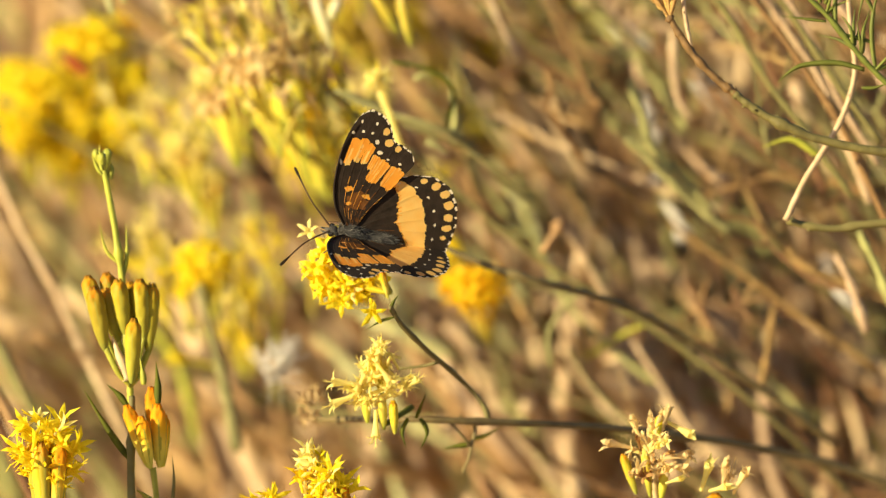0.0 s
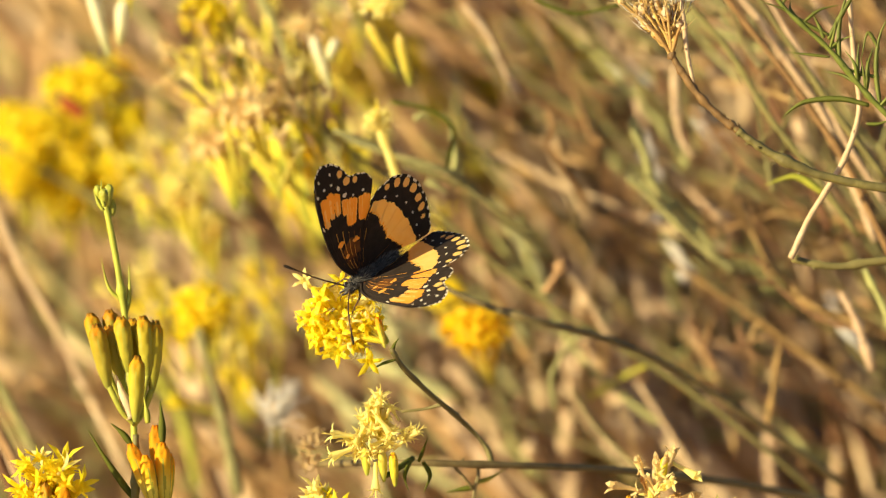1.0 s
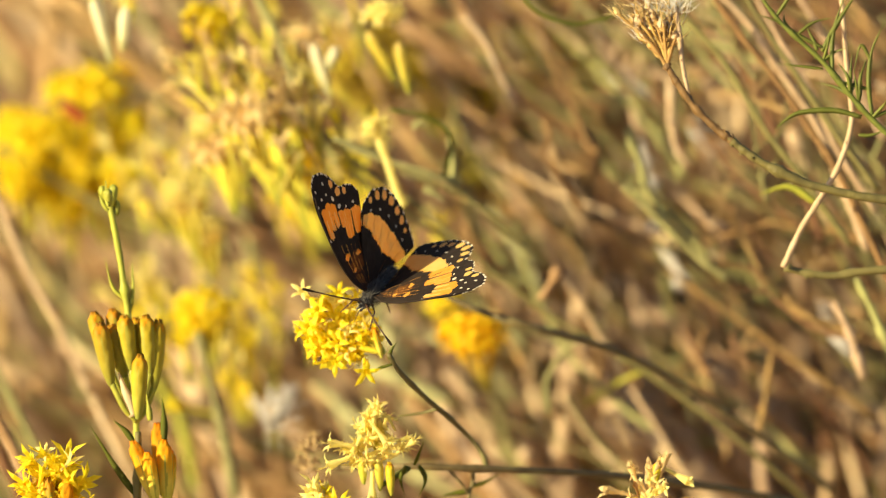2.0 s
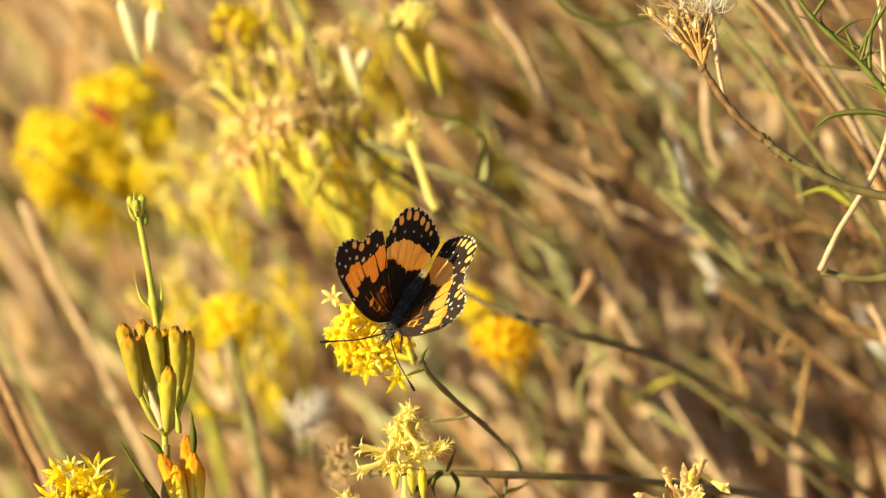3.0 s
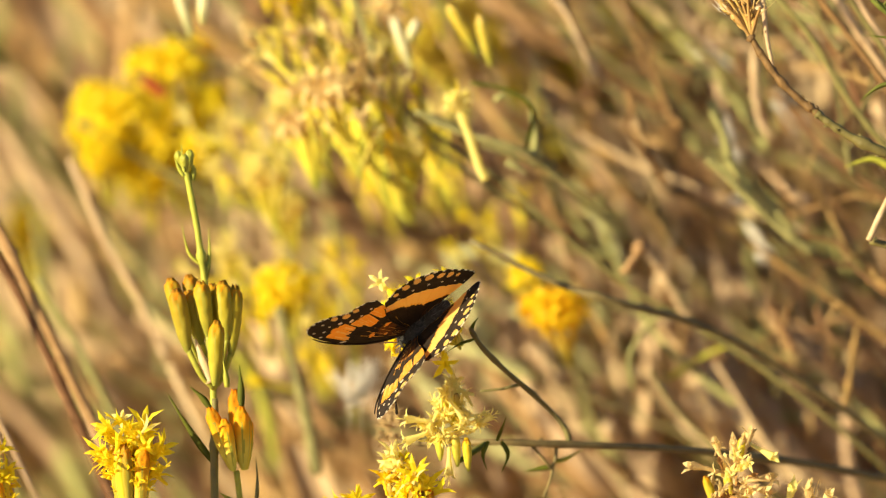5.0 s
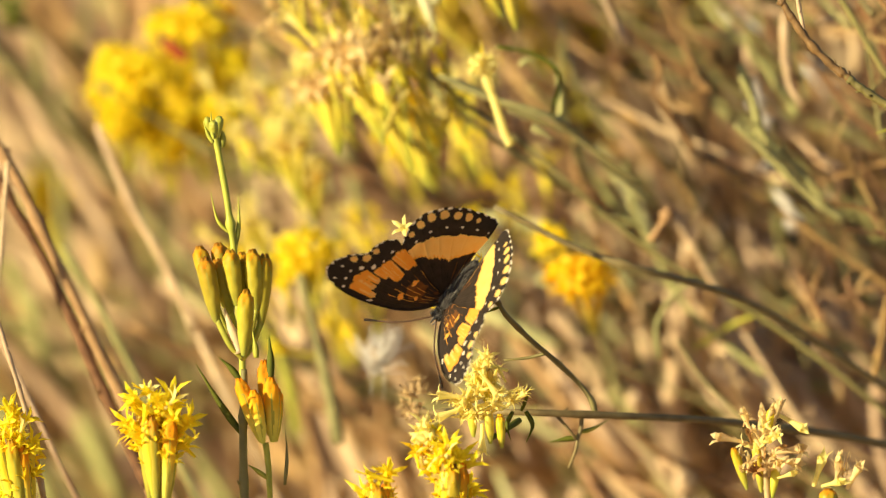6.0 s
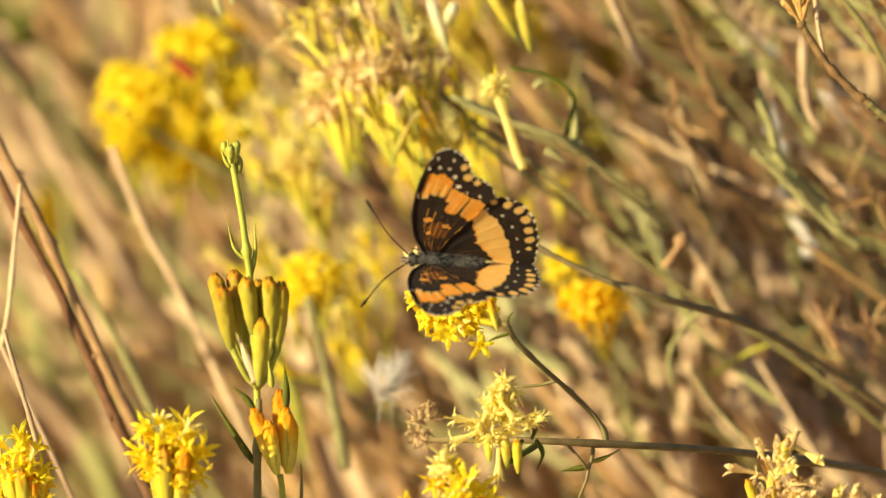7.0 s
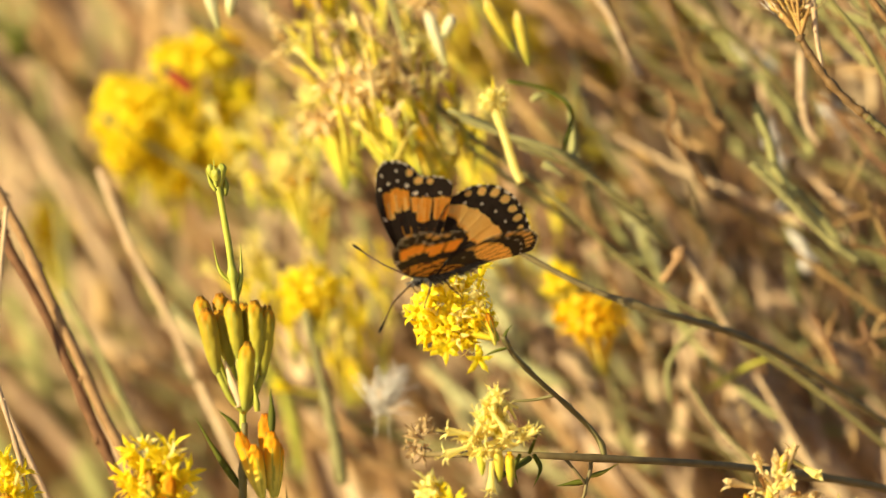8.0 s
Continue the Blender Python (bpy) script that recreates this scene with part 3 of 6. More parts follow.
stem_thing([(43.3, 21.8, 109), (45.3, 17.7, 109), (46.8, 12.2, 109), (50.3, 6.6, 109)], 0.7, 0.5, "grey_green", "stubby felted stem with scars", 9)
stem_thing([(13.2, 44.1, 132), (17.2, 39.5, 132), (19.7, 34.0, 132), (23.2, 27.4, 132)], 0.6, 0.4, "husk", "dry tan twig with a broken tip", 9)
stem_thing([(27.7, 25.9, 109), (29.2, 22.3, 109), (28.2, 18.8, 109), (31.2, 14.8, 109), (35.2, 8.7, 109)], 0.35, 0.5, "brown", "knotted reddish twig of the shrub", 9)
# next four: short pale stems added as bright highlights, their light put into the colour
stem_thing([(36.3, 42.9, 248), (40.3, 35.9, 248), (43.3, 29.8, 248)], 1.0, 0.8, "pale", "white broken stem added as a bright highlight far in the shrub", 9)
stem_thing([(60.5, 36.8, 232), (63.0, 29.7, 232), (63.9, 22.6, 232)], 0.8, 1.0, "pale", "white broken stem added as a bright highlight far in the shrub", 9)
stem_thing([(47.2, 6.6, 186), (51.2, -0.5, 186), (53.2, -5.5, 186)], 0.9, 0.9, "fluff", "white broken stem added as a bright highlight far in the shrub", 9)
stem_thing([(78.4, -7.7, 170), (80.4, -13.7, 170), (85.4, -20.8, 170)], 1.0, 1.0, "fluff", "white broken stem added as a bright highlight far in the shrub", 9)
stem_thing([(72.6, 23.6, 170), (75.5, 15.5, 170), (80.5, 6.4, 170)], 1.1, 1.2, "pale", "bleached stem far in the shrub", 9)
stem_thing([(-92.7, 31.2, 310), (-82.8, 20.5, 310), (-73.8, 10.7, 310), (-65.9, 1.9, 310)], 1.7, 1.9, "olive", "olive stem far behind yellow heads", 9)
stem_thing([(-91.9, 37.1, 372), (-82.0, 31.3, 372), (-72.0, 23.5, 372)], 1.8, 1.9, "green", "green stem far behind yellow heads", 9)
stem_thing([(-83.0, 36.2, 341), (-78.0, 28.4, 341), (-70.0, 17.6, 341)], 1.4, 1.6, "brown", "weathered stem far behind yellow heads", 9)
stem_thing([(-42.5, -21.1, 223), (-37.6, -29.1, 223), (-34.6, -41.2, 223)], 0.8, 1.0, "fresh", "yellow-green stem far behind buds", 9)
stem_thing([(69.3, -16.7, 112), (67.7, -27.8, 112), (66.7, -31.8, 112)], 0.6, 0.5, "brown", "dry tan stub hanging from a stem", 9)
stem_thing([(80.5, -7.7, 78), (83.5, -13.8, 78), (86.0, -21.9, 78)], 0.6, 0.7, "pale", "bleached knotted twig of the shrub", 9)
stem_thing([(84.6, -3.6, 67), (88.6, -11.6, 67), (92.6, -22.5, 67)], 0.5, 0.7, "grey_green", "thin grey-green twig with scars", 9)
stem_thing([(21.8, 51.1, 56), (26.3, 45.1, 56), (33.4, 42.5, 56), (41.4, 44.0, 56)], 0.3, 0.35, "green", "thin green twig with a bent tip", 9)
stem_thing([(-0.0, 27.0, 78), (7.0, 25.5, 78), (11.2, 21.9, 78), (10.0, 14.9, 78)], 0.3, 0.35, "green", "thin curling green shoot", 9)

# further stems of the same shrub, each leaning up to the left, crooked, some forked
W = random.Random(23)
KINDS = (("olive", "olive stem leaning in the shrub"), ("brown", "weathered brown stem leaning in the shrub"), ("grey_green", "felted grey-green stem leaning in the shrub"),
         ("brown", "weathered brown stem leaning in the shrub"), ("pale", "bleached straw-coloured stem leaning in the shrub"), ("olive", "olive stem leaning in the shrub"),
         ("brown", "weathered brown stem leaning in the shrub"), ("tan", "dry tan stem leaning in the shrub"), ("olive", "olive stem leaning in the shrub"))


def crooked(mat, label, x, y, b, lean, half, bend, r, tilt, forks):
    """A crooked stem about x, y, b in mm, with short forks."""
    dx, dy = -math.sin(lean), math.cos(lean)
    if b < 235:
        x = max(x, 12 + half * abs(dx))
    if b < 150 and (x - half < 46 or y - half < -24):
        b += 95
    if b < 150 and mat in ("tan", "pale"):
        r, half = r * 0.6, half * 0.6
    line = []
    for k in range(9):
        t = 1 - k / 4
        off = bend * half * (1 - t * t) + W.gauss(0, 0.28) * r
        line.append((x + dx * half * t + dy * off, y + dy * half * t - dx * off, b + tilt * t))
    e = stem_thing(line, r * 0.5, r, mat, label, scars=6)
    for k in range(forks):
        p = line[W.randint(2, 6)]
        a = lean + W.choice((-1, 1)) * W.uniform(0.35, 0.9)
        L = W.uniform(4, 13)
        bow = W.gauss(0, 1.2)
        stem_part(e, [(p[0] - math.sin(a) * L, p[1] + math.cos(a) * L, p[2] - 3), (p[0] - math.sin(a) * L * 0.5 + bow, p[1] + math.cos(a) * L * 0.5, p[2] - 1), p], r * 0.3, r * 0.6, M[mat], "fork", scars=2)


for i in range(135):
    mat, label = KINDS[i % len(KINDS)]
    left = i % 5 == 0
    crooked(mat, label, W.uniform(-90, 0) if left else W.uniform(0, 100), W.uniform(-62, 52), W.uniform(290, 460) if left else W.uniform(90, 300), radians(W.gauss(28 if left else 42, 17)),
            W.uniform(7, 28), W.gauss(0, 0.16), W.uniform(0.4, 1.0), W.uniform(-12, 12), i % 3)
for i in range(80):
    mat, label = KINDS[(i * 5 + 1) % len(KINDS)]
    crooked(mat, label, W.uniform(32, 98), W.uniform(-30, 54), W.uniform(75, 200), radians(W.gauss(34, 20)), W.uniform(5, 19), W.gauss(0, 0.14), W.uniform(0.3, 0.8), 6, 1 + i % 2)

# twig with a dry, bristly head
twig = thing("dry_twig", spot((94.8, 9.9, 0)), "brown twig with a dry bristly seed head", "twig")
stem_part(twig, [(98.9, 9.9, 0), (87.5, 11.0, 0), (78.4, 12.9, 0), (74.8, 14.0, 0), (69.2, 16.6, 0), (65.8, 18.7, 0), (63.6, 20.3, 0), (61.4, 22.1, 0)], 0.90, 0.62, M["twig_green"], "green_wood", "olive-green lower wood", scars=7)
stem_part(twig, [(62.3, 21.4, 0), (61.4, 22.1, 0), (59.1, 23.9, 0), (55.7, 27.3, 0), (52.4, 31.8, 0), (50.6, 34.9, 0)], 0.66, 0.56, M["twig"], scars=12)
stem_part(twig, [(54.3, 30.0, 0), (53.2, 35.9, 0), (52.7, 40.9, 0), (52.2, 45.5, 0)], 0.40, 0.34, M["pale"], "side_twig", "bleached side twig", scars=7)
HUSK = random.Random(31)
foot = (50.5, 34.9, 0)
bm = bmesh.new()
tube(bm, [spot((foot[0] + d * 0.5, foot[1] + d, 0)) for d in (-0.7, -0.2, 0.2, 0.7)], 0.00055, 0.00065, 9, 0.35, 3, True, ((0.5, 0.25),))
part("collar", bm, M["twig"], twig, "brown collar under the dry head")
for i in range(26):
    h = HUSK.uniform(5.0, 10.5)
    x = foot[0] + h * (-0.95 + 1.25 * (i + 0.5) / 26) + HUSK.gauss(0, 0.3)
    b = HUSK.uniform(-2.5, 3.0)
    line = [(foot[0] + (x - foot[0]) * q ** 1.25 + HUSK.gauss(0, 0.15), foot[1] + h * q, b * q) for q in (0.03, 0.35, 0.7, 1.0)]
    stem_part(twig, line, 0.34, 0.24, M["husk_gold" if i % 3 else "tan"], "stalklet", rnd=HUSK)
    for k in range(5):
        q = HUSK.uniform(0.22, 1.0)
        p = (foot[0] + (x - foot[0]) * q ** 1.25, foot[1] + h * q, b * q)
        sx, sy = HUSK.gauss((x - foot[0]) * 0.10, 0.8), HUSK.uniform(1.2, 2.6)
        leaf_part(twig, [p, (p[0] + sx * 0.6, p[1] + sy * 0.55, p[2] + 0.5), (p[0] + sx + HUSK.gauss(0, 0.5), p[1] + sy, p[2] + HUSK.uniform(-0.8, 1.2))], HUSK.uniform(1.0, 1.8), M["husk_gold" if q < 0.55 else ("husk", "straw", "husk_gold")[k % 3]], "bract")
    pappus(twig, (x, foot[1] + h, b), ((x - foot[0]) * 0.13, 0.9, 0.2), 6, 3.6, i + 140, mat="fluff" if i % 3 == 0 else "straw", spread=0.9)
for i, (x, y) in enumerate(((51.9, 44.6), (51.4, 45.6), (53.0, 45.2))):
    pappus(twig, (x, y, 0), (0.35 * (i - 1), 1, 0.1), 16, 5.0, i + 70, "bristles")

# leafy sprig
sprig = thing("leafy_sprig", spot((92.9, 19.5, 0)), "green leafy sprig with narrow curved leaves", "sprig")
stem_part(sprig, [(94.9, 18.5, 0), (87.6, 25.4, 0), (83.8, 29.6, 0), (78.8, 35.7, 0), (73.8, 40.3, 0), (69.8, 44.4, 0), (65.2, 51.0, 0)], 0.55, 0.3, M["sprig"], scars=7)
leaf_part(sprig, [(85.8, 25.7, 0), (80.8, 26.9, 0), (74.7, 26.5, 0), (71.7, 24.9, 0), (70.0, 23.3, 0)], 1.08, M["sprig"])
leaf_part(sprig, [(78.6, 37.6, 0), (80.9, 41.8, 0), (83.7, 46.3, 0), (86.5, 49.8, 0)], 0.94, M["sprig"])
leaf_part(sprig, [(80.6, 33.2, 0), (80.5, 39.3, 0), (81.4, 43.8, 0), (82.9, 47.8, 0)], 0.86, M["sprig"])
leaf_part(sprig, [(78.8, 34.4, 0), (74.8, 34.9, 0), (70.4, 35.4, 0)], 0.58, M["sprig"])
leaf_part(sprig, [(78.8, 38.3, 0), (74.8, 40.3, 0), (71.3, 42.8, 0), (69.3, 45.9, 0)], 0.79, M["sprig"])
leaf_part(sprig, [(77.8, 37.8, 0), (77.0, 39.8, 0), (75.6, 42.6, 0)], 0.86, M["sprig"])
leaf_part(sprig, [(87.7, 30.6, 0), (82.8, 31.9, 0), (79.8, 33.7, 0)], 0.72, M["sprig"])
leaf_part(sprig, [(87.8, 25.6, 0), (87.1, 31.7, 0), (87.7, 37.7, 0), (90.0, 42.8, 0)], 0.94, M["sprig"])
leaf_part(sprig, [(85.3, 22.4, 0), (87.6, 22.4, 0), (90.9, 23.6, 0)], 0.72, M["sprig"])
leaf_part(sprig, [(73.8, 40.3, 0), (77.0, 42.8, 0), (80.9, 43.8, 0)], 0.65, M["sprig"])
leaf_part(sprig, [(70.3, 43.9, 0), (72.8, 47.9, 0), (73.8, 51.9, 0)], 0.72, M["sprig"])
leaf_part(sprig, [(87.7, 35.7, 0), (85.7, 38.7, 0), (84.4, 33.7, 0)], 0.72, M["sprig"])
SPRAY = random.Random(91)
for k in range(16):
    q = SPRAY.choice(((87.6, 25.4, 0), (83.8, 29.6, 0), (80.8, 33.2, 0), (78.8, 35.7, 0), (73.8, 40.3, 0), (85.3, 28.1, 0)))
    a, L = radians(SPRAY.gauss(12, 38)), SPRAY.uniform(3.5, 8.5)
    leaf_part(sprig, [q, (q[0] - math.sin(a) * L * 0.5, q[1] + math.cos(a) * L * 0.5 + 0.4, q[2] + SPRAY.uniform(-2, 2)), (q[0] - math.sin(a) * L + SPRAY.gauss(0, 0.8), q[1] + math.cos(a) * L, q[2] + SPRAY.uniform(-4, 4))], SPRAY.uniform(0.5, 0.85), M["sprig"])

# thin dry stem that crosses the twig, and the dark fork under it
fork = thing("forked_stem", spot((94.7, -1.7, 0)), "thin dry tan stem bent over a dark fork", "stem")
stem_part(fork, [(81.7, 51.9, 10), (82.5, 42.8, 10), (83.2, 33.7, 10), (84.0, 25.1, 10), (81.9, 17.5, 10), (78.6, 11.5, 10), (75.1, 6.0, 10), (72.9, 1.4, 10), (71.5, -1.6, 10)], 0.4, 0.6, M["pale"], scars=4)
stem_part(fork, [(71.7, -1.6, 12), (75.5, -2.6, 12), (80.6, -3.1, 12), (87.5, -2.2, 12), (96.8, -1.7, 12)], 0.6, 0.9, M["olive"], "branch", "dark olive branch", scars=3)
leaf_part(fork, [(77.6, 10.0, 46), (72.6, 13.0, 46), (67.0, 11.6, 46)], 1.6, M["fresh"])


curled = thing("curled_leaves", spot((63.8, -16.7, 116)), "dead curled straw-coloured leaves on a stem", "leaves")
for pts, w in (([(63.3, -17.2, 116), (62.1, -14.1, 116), (63.1, -11.6, 109)], 1.4), ([(63.8, -16.7, 116), (66.5, -15.7, 116), (67.8, -17.2, 109)], 1.3), ([(63.3, -17.2, 116), (64.8, -19.2, 116), (64.0, -20.9, 116)], 1.2), ([(63.1, -16.7, 116), (60.2, -17.7, 116), (59.0, -16.1, 116)], 1.1), ([(63.8, -16.2, 116), (65.5, -13.2, 116), (67.1, -12.7, 109)], 1.1)):
    leaf_part(curled, pts, w * 0.7, M["tan"])


# ---- yellow heads behind ----
def nearer(p):
    """The same line of sight, in the front part of the shrub."""
    return (p[0], p[1], p[2] * 0.74 if p[2] < 300 else p[2])


def back_head(centre, rx, ry, count, kind, label, seed, ragged=False, foot=None, tubes=4, aim=(0, 0.3, 1.0), size=1.15, involucre="bud", name="flower_head", thin=0.42, close=True):
    if close:
        centre, foot = nearer(centre), nearer(foot)
    e = thing(name, spot(foot), label, "flower", "flower heads")
    flower_head(e, centre, rx, ry, count, kind, ragged, size, aim, None, seed, tubes, foot, involucre, thin)
    return e


for i, (centre, rx, ry, kind) in enumerate((
    ((-57.4, 30.1, 232), 5.0, 4.0, "yellow"), ((-53.0, 31.1, 232), 5.0, 4.6, "yellow"), ((-49.5, 32.5, 240), 3.6, 3.0, "amber"), ((-67.7, 24.1, 232), 3.8, 3.4, "yellow"), ((-62.8, 22.4, 225), 5.4, 5.0, "yellow"),
    ((-65.9, 14.7, 225), 4.6, 5.0, "yellow"), ((-62.8, 17.5, 232), 4.6, 4.2, "yellow"), ((-60.8, 13.5, 232), 4.4, 4.4, "yellow"), ((-55.5, 21.9, 264), 4.4, 4.0, "yellow"), ((-55.1, 15.2, 271), 4.2, 4.4, "gold"),
    ((-49.0, 22.3, 240), 3.4, 2.8, "yellow"), ((-46.5, 24.3, 248), 2.8, 2.6, "amber"), ((-48.4, 15.2, 232), 3.6, 3.0, "yellow"), ((-52.5, 12.2, 240), 3.4, 3.4, "yellow"), ((-58.2, 9.8, 248), 4.0, 3.2, "gold"), ((-68.9, 19.6, 248), 2.4, 2.2, "yellow"))):
    foot = (centre[0] + 1.5, centre[1] - 11, centre[2] + 9)
    back_head(centre, rx, ry, 14, "yellow" if kind == "gold" else kind, "bright yellow flower head in a dense cluster", 140 + i, i % 3 == 1, foot, 2, size=1.55, involucre="bud", close=False)
back_head((-33.0, 42.5, 170), 4.8, 4.0, 18, "yellow", "yellow flower head on green tubes", 107, foot=(-24.7, 31.7, 170), size=1.2, tubes=3, involucre="tube")
back_head((-33.6, -9.6, 202), 6.3, 5.0, 19, "yellow", "soft yellow flower head on a green stalk", 108, foot=(-31.0, -20.1, 202), size=1.3)
back_head((14.9, -13.4, 186), 6.5, 4.5, 24, "amber", "orange-yellow flower head behind the stalk", 109, foot=(17.8, -24.4, 202), size=1.4, involucre="orange_bud")
back_head((9.9, -6.8, 217), 3.5, 3.0, 9, "yellow", "yellow flower head behind the stalk", 110, foot=(12.8, -15.4, 217), size=1.3)
back_head((-14.2, 10.5, 217), 6.0, 4.5, 15, "yellow", "yellow flower head among dry florets", 111, foot=(-10.2, 0.9, 217), size=1.3)
back_head((-37.3, 11.6, 232), 5.5, 4.0, 13, "lemon", "faded yellow flower head among florets", 112, foot=(-34.4, -1.0, 232), size=1.3)
back_head((-33.3, 5.0, 248), 4.5, 3.5, 10, "lemon", "faded yellow flower head among florets", 113, foot=(-31.4, -5.0, 248), size=1.3)
back_head((-25.2, 25.6, 139), 8.0, 4.0, 16, "straw", "dry straw-coloured florets on yellow tubes", 114, foot=(-19.3, 9.0, 139), size=1.15, tubes=7, involucre="tube", ragged=True)
back_head((-30.8, 20.1, 155), 5.0, 3.5, 10, "straw", "dry straw-coloured florets on yellow tubes", 115, foot=(-27.3, 7.0, 155), size=1.15, tubes=6, involucre="tube", ragged=True)
back_head((-20.2, 19.1, 147), 4.5, 3.0, 9, "straw", "dry florets among yellow tubes", 116, foot=(-14.2, 3.9, 147), size=1.1, tubes=6, involucre="tube", ragged=True)
pair = back_head((-0.9, 44.7, 109), 4.2, 2.6, 12, "lemon", "faded yellow head on two long tubes", 117, foot=(3.8, 29.2, 109), size=1.0, tubes=0)
for base, tip in (((1.2, 32.3, 109), (-3.8, 41.0, 109)), ((3.8, 29.8, 109), (1.7, 39.1, 109))):
    bud_between(pair, nearer(base), nearer(tip), "tube", 0.75, name="tube")
pale_pair = back_head((-14.5, 41.0, 139), 3.2, 1.6, 7, "straw", "dry pale florets on yellow tubes", 118, foot=(-10.3, 29.1, 139), size=0.9, tubes=0, ragged=True)
for base, tip in (((-10.5, 29.3, 139), (-13.9, 39.2, 139)), ((-11.1, 34.1, 139), (-9.4, 38.2, 139))):
    bud_between(pale_pair, nearer(base), nearer(tip), "bleached", 0.7, name="tube")
white = back_head((-53.1, 49.0, 124), 3.0, 2.2, 10, "lemon", "faded florets on two bleached tubes", 119, foot=(-49.8, 35.3, 124), size=1.0, tubes=0)
for base, tip in (((-50.0, 35.5, 124), (-53.5, 48.0, 124)), ((-48.1, 37.6, 124), (-47.5, 45.4, 124))):
    bud_between(white, nearer(base), nearer(tip), "bleached", 0.8, name="tube")
back_head((-47.0, 47.4, 155), 1.8, 1.6, 5, "lemon", "faded florets on a bleached tube", 120, foot=(-48.1, 37.8, 155), size=0.9, tubes=1, involucre="tube")
back_head((-25.4, -21.2, 310), 3.0, 6.0, 10, "yellow", "yellow-green flower head far behind", 121, foot=(-25.5, -31.2, 310), size=1.4)
back_head((-5.0, 35.1, 310), 11, 8, 24, "mustard", "golden flower mass far behind", 122, foot=(-0.1, 18.9, 310), size=2.0)
back_head((15.1, 28.9, 372), 6, 8, 16, "mustard", "golden flower mass far behind", 123, foot=(15.0, 8.8, 372), size=2.0)
for i, (centre, rx, ry) in enumerate((((23.2, 40.0, 403), 8, 9), ((17.1, 21.9, 434), 6, 8), ((33.3, 43.9, 465), 7, 7), ((7.0, 5.5, 419), 5, 6), ((6.1, 37.0, 388), 6, 8))):
    back_head(centre, rx, ry, 13, "mustard", "golden flower mass far behind", 170 + i, False, (centre[0] + 3, centre[1] - 22, centre[2] + 10), size=2.0)
back_head((-78.9, 1.8, 465), 5, 5, 12, "yellow", "yellow flower head far behind", 124, foot=(-76.7, -15.0, 465), size=1.7)
back_head((-16.2, 16.0, 202), 4.5, 4.0, 9, "amber", "golden tubes among dry florets", 125, foot=(-11.2, 1.9, 202), size=1.2, tubes=7, involucre="tube")


def tube_cluster(foot, count, seed, label, spread=22, turn=20, length=(6.5, 11.5), tip="straw"):
    """Slender yellow-green tubes fanning from one foot, most with a withered floret at the tip."""
    rnd = random.Random(seed)
    foot = nearer(foot)
    e = thing("spent_flowers", spot(foot), label, "flower", "spent flowers")
    for i in range(int(count * 1.5)):
        a = radians(turn + rnd.gauss(0, spread))
        L = rnd.uniform(*length)
        base = (foot[0] + rnd.gauss(0, 3.2), foot[1] + rnd.uniform(-1, 11), foot[2] + rnd.uniform(-6, 6))
        top = (base[0] - math.sin(a) * L, base[1] + math.cos(a) * L, base[2] + rnd.uniform(-5, 5))
        bud_between(e, base, top, "tube", rnd.uniform(0.26, 0.38), rnd, "tube")
        if rnd.random() < 0.9:
            p = spot(top)
            d = (p - spot(base)).normalized()
            piece("floret", rnd.choice(RAGGED[tip if rnd.random() < 0.7 else "lemon"]), e, p - d * 0.003, d, rnd.uniform(0, 6), rnd.uniform(0.9, 1.35))
    return e


for i, (foot, count, tip) in enumerate((
    ((-18.2, 9.5, 132), 9, "straw"), ((-23.3, 14.6, 139), 9, "straw"), ((-27.3, 9.0, 194), 8, "lemon"), ((-16.2, 19.0, 147), 7, "straw"), ((-30.3, 20.1, 170), 8, "straw"),
    ((-10.2, 4.9, 155), 8, "yellow"), ((-35.4, 2.0, 253), 8, "lemon"), ((-40.4, 5.1, 291), 7, "yellow"), ((-9.1, 28.1, 232), 5, "straw"), ((-22.1, 33.2, 232), 6, "lemon"),
    ((-5.2, 1.9, 253), 7, "yellow"), ((-27.2, 29.2, 178), 6, "straw"), ((5.8, -11.3, 291), 6, "yellow"), ((-41.3, 16.1, 330), 6, "lemon"), ((-36.0, -24.6, 232), 8, "yellow"), ((-24.5, -31.2, 248), 8, "yellow"), ((-40.5, -17.0, 279), 7, "lemon"), ((-22.4, -19.2, 279), 7, "yellow"), ((-14.3, -3.1, 295), 6, "yellow"))):
    tube_cluster(foot, count, 400 + i, "spent yellow-green flower tubes with withered pale tips", tip=tip)

shoots = thing("green_shoots", spot((10.8, 11.9, 93)), "small grey-green leaves on a thin bent stem", "leaves")
for pts, w in (([(-7.9, 21.0, 93), (-4.0, 19.3, 93), (0.4, 17.6, 93)], 2.2), ([(2.4, 16.0, 93), (6.8, 14.5, 93), (10.8, 12.6, 93)], 2.0), ([(10.8, 12.4, 93), (11.7, 16.3, 93), (10.9, 22.2, 93), (9.5, 25.1, 93)], 1.5),
               ([(6.4, 12.8, 78), (8.3, 11.9, 78), (10.3, 10.4, 78)], 1.8), ([(4.3, 23.6, 93), (5.8, 24.6, 93), (7.5, 24.3, 93)], 1.4), ([(10.8, 12.4, 93), (13.7, 12.2, 93), (15.6, 12.9, 93)], 1.2)):
    leaf_part(shoots, pts, w, M["grey_green"])
stem_part(shoots, [(-0.0, 17.4, 93), (5.9, 14.3, 93), (12.7, 11.9, 93), (17.6, 8.5, 93), (25.5, 2.8, 93)], 0.35, 0.5, M["olive"])

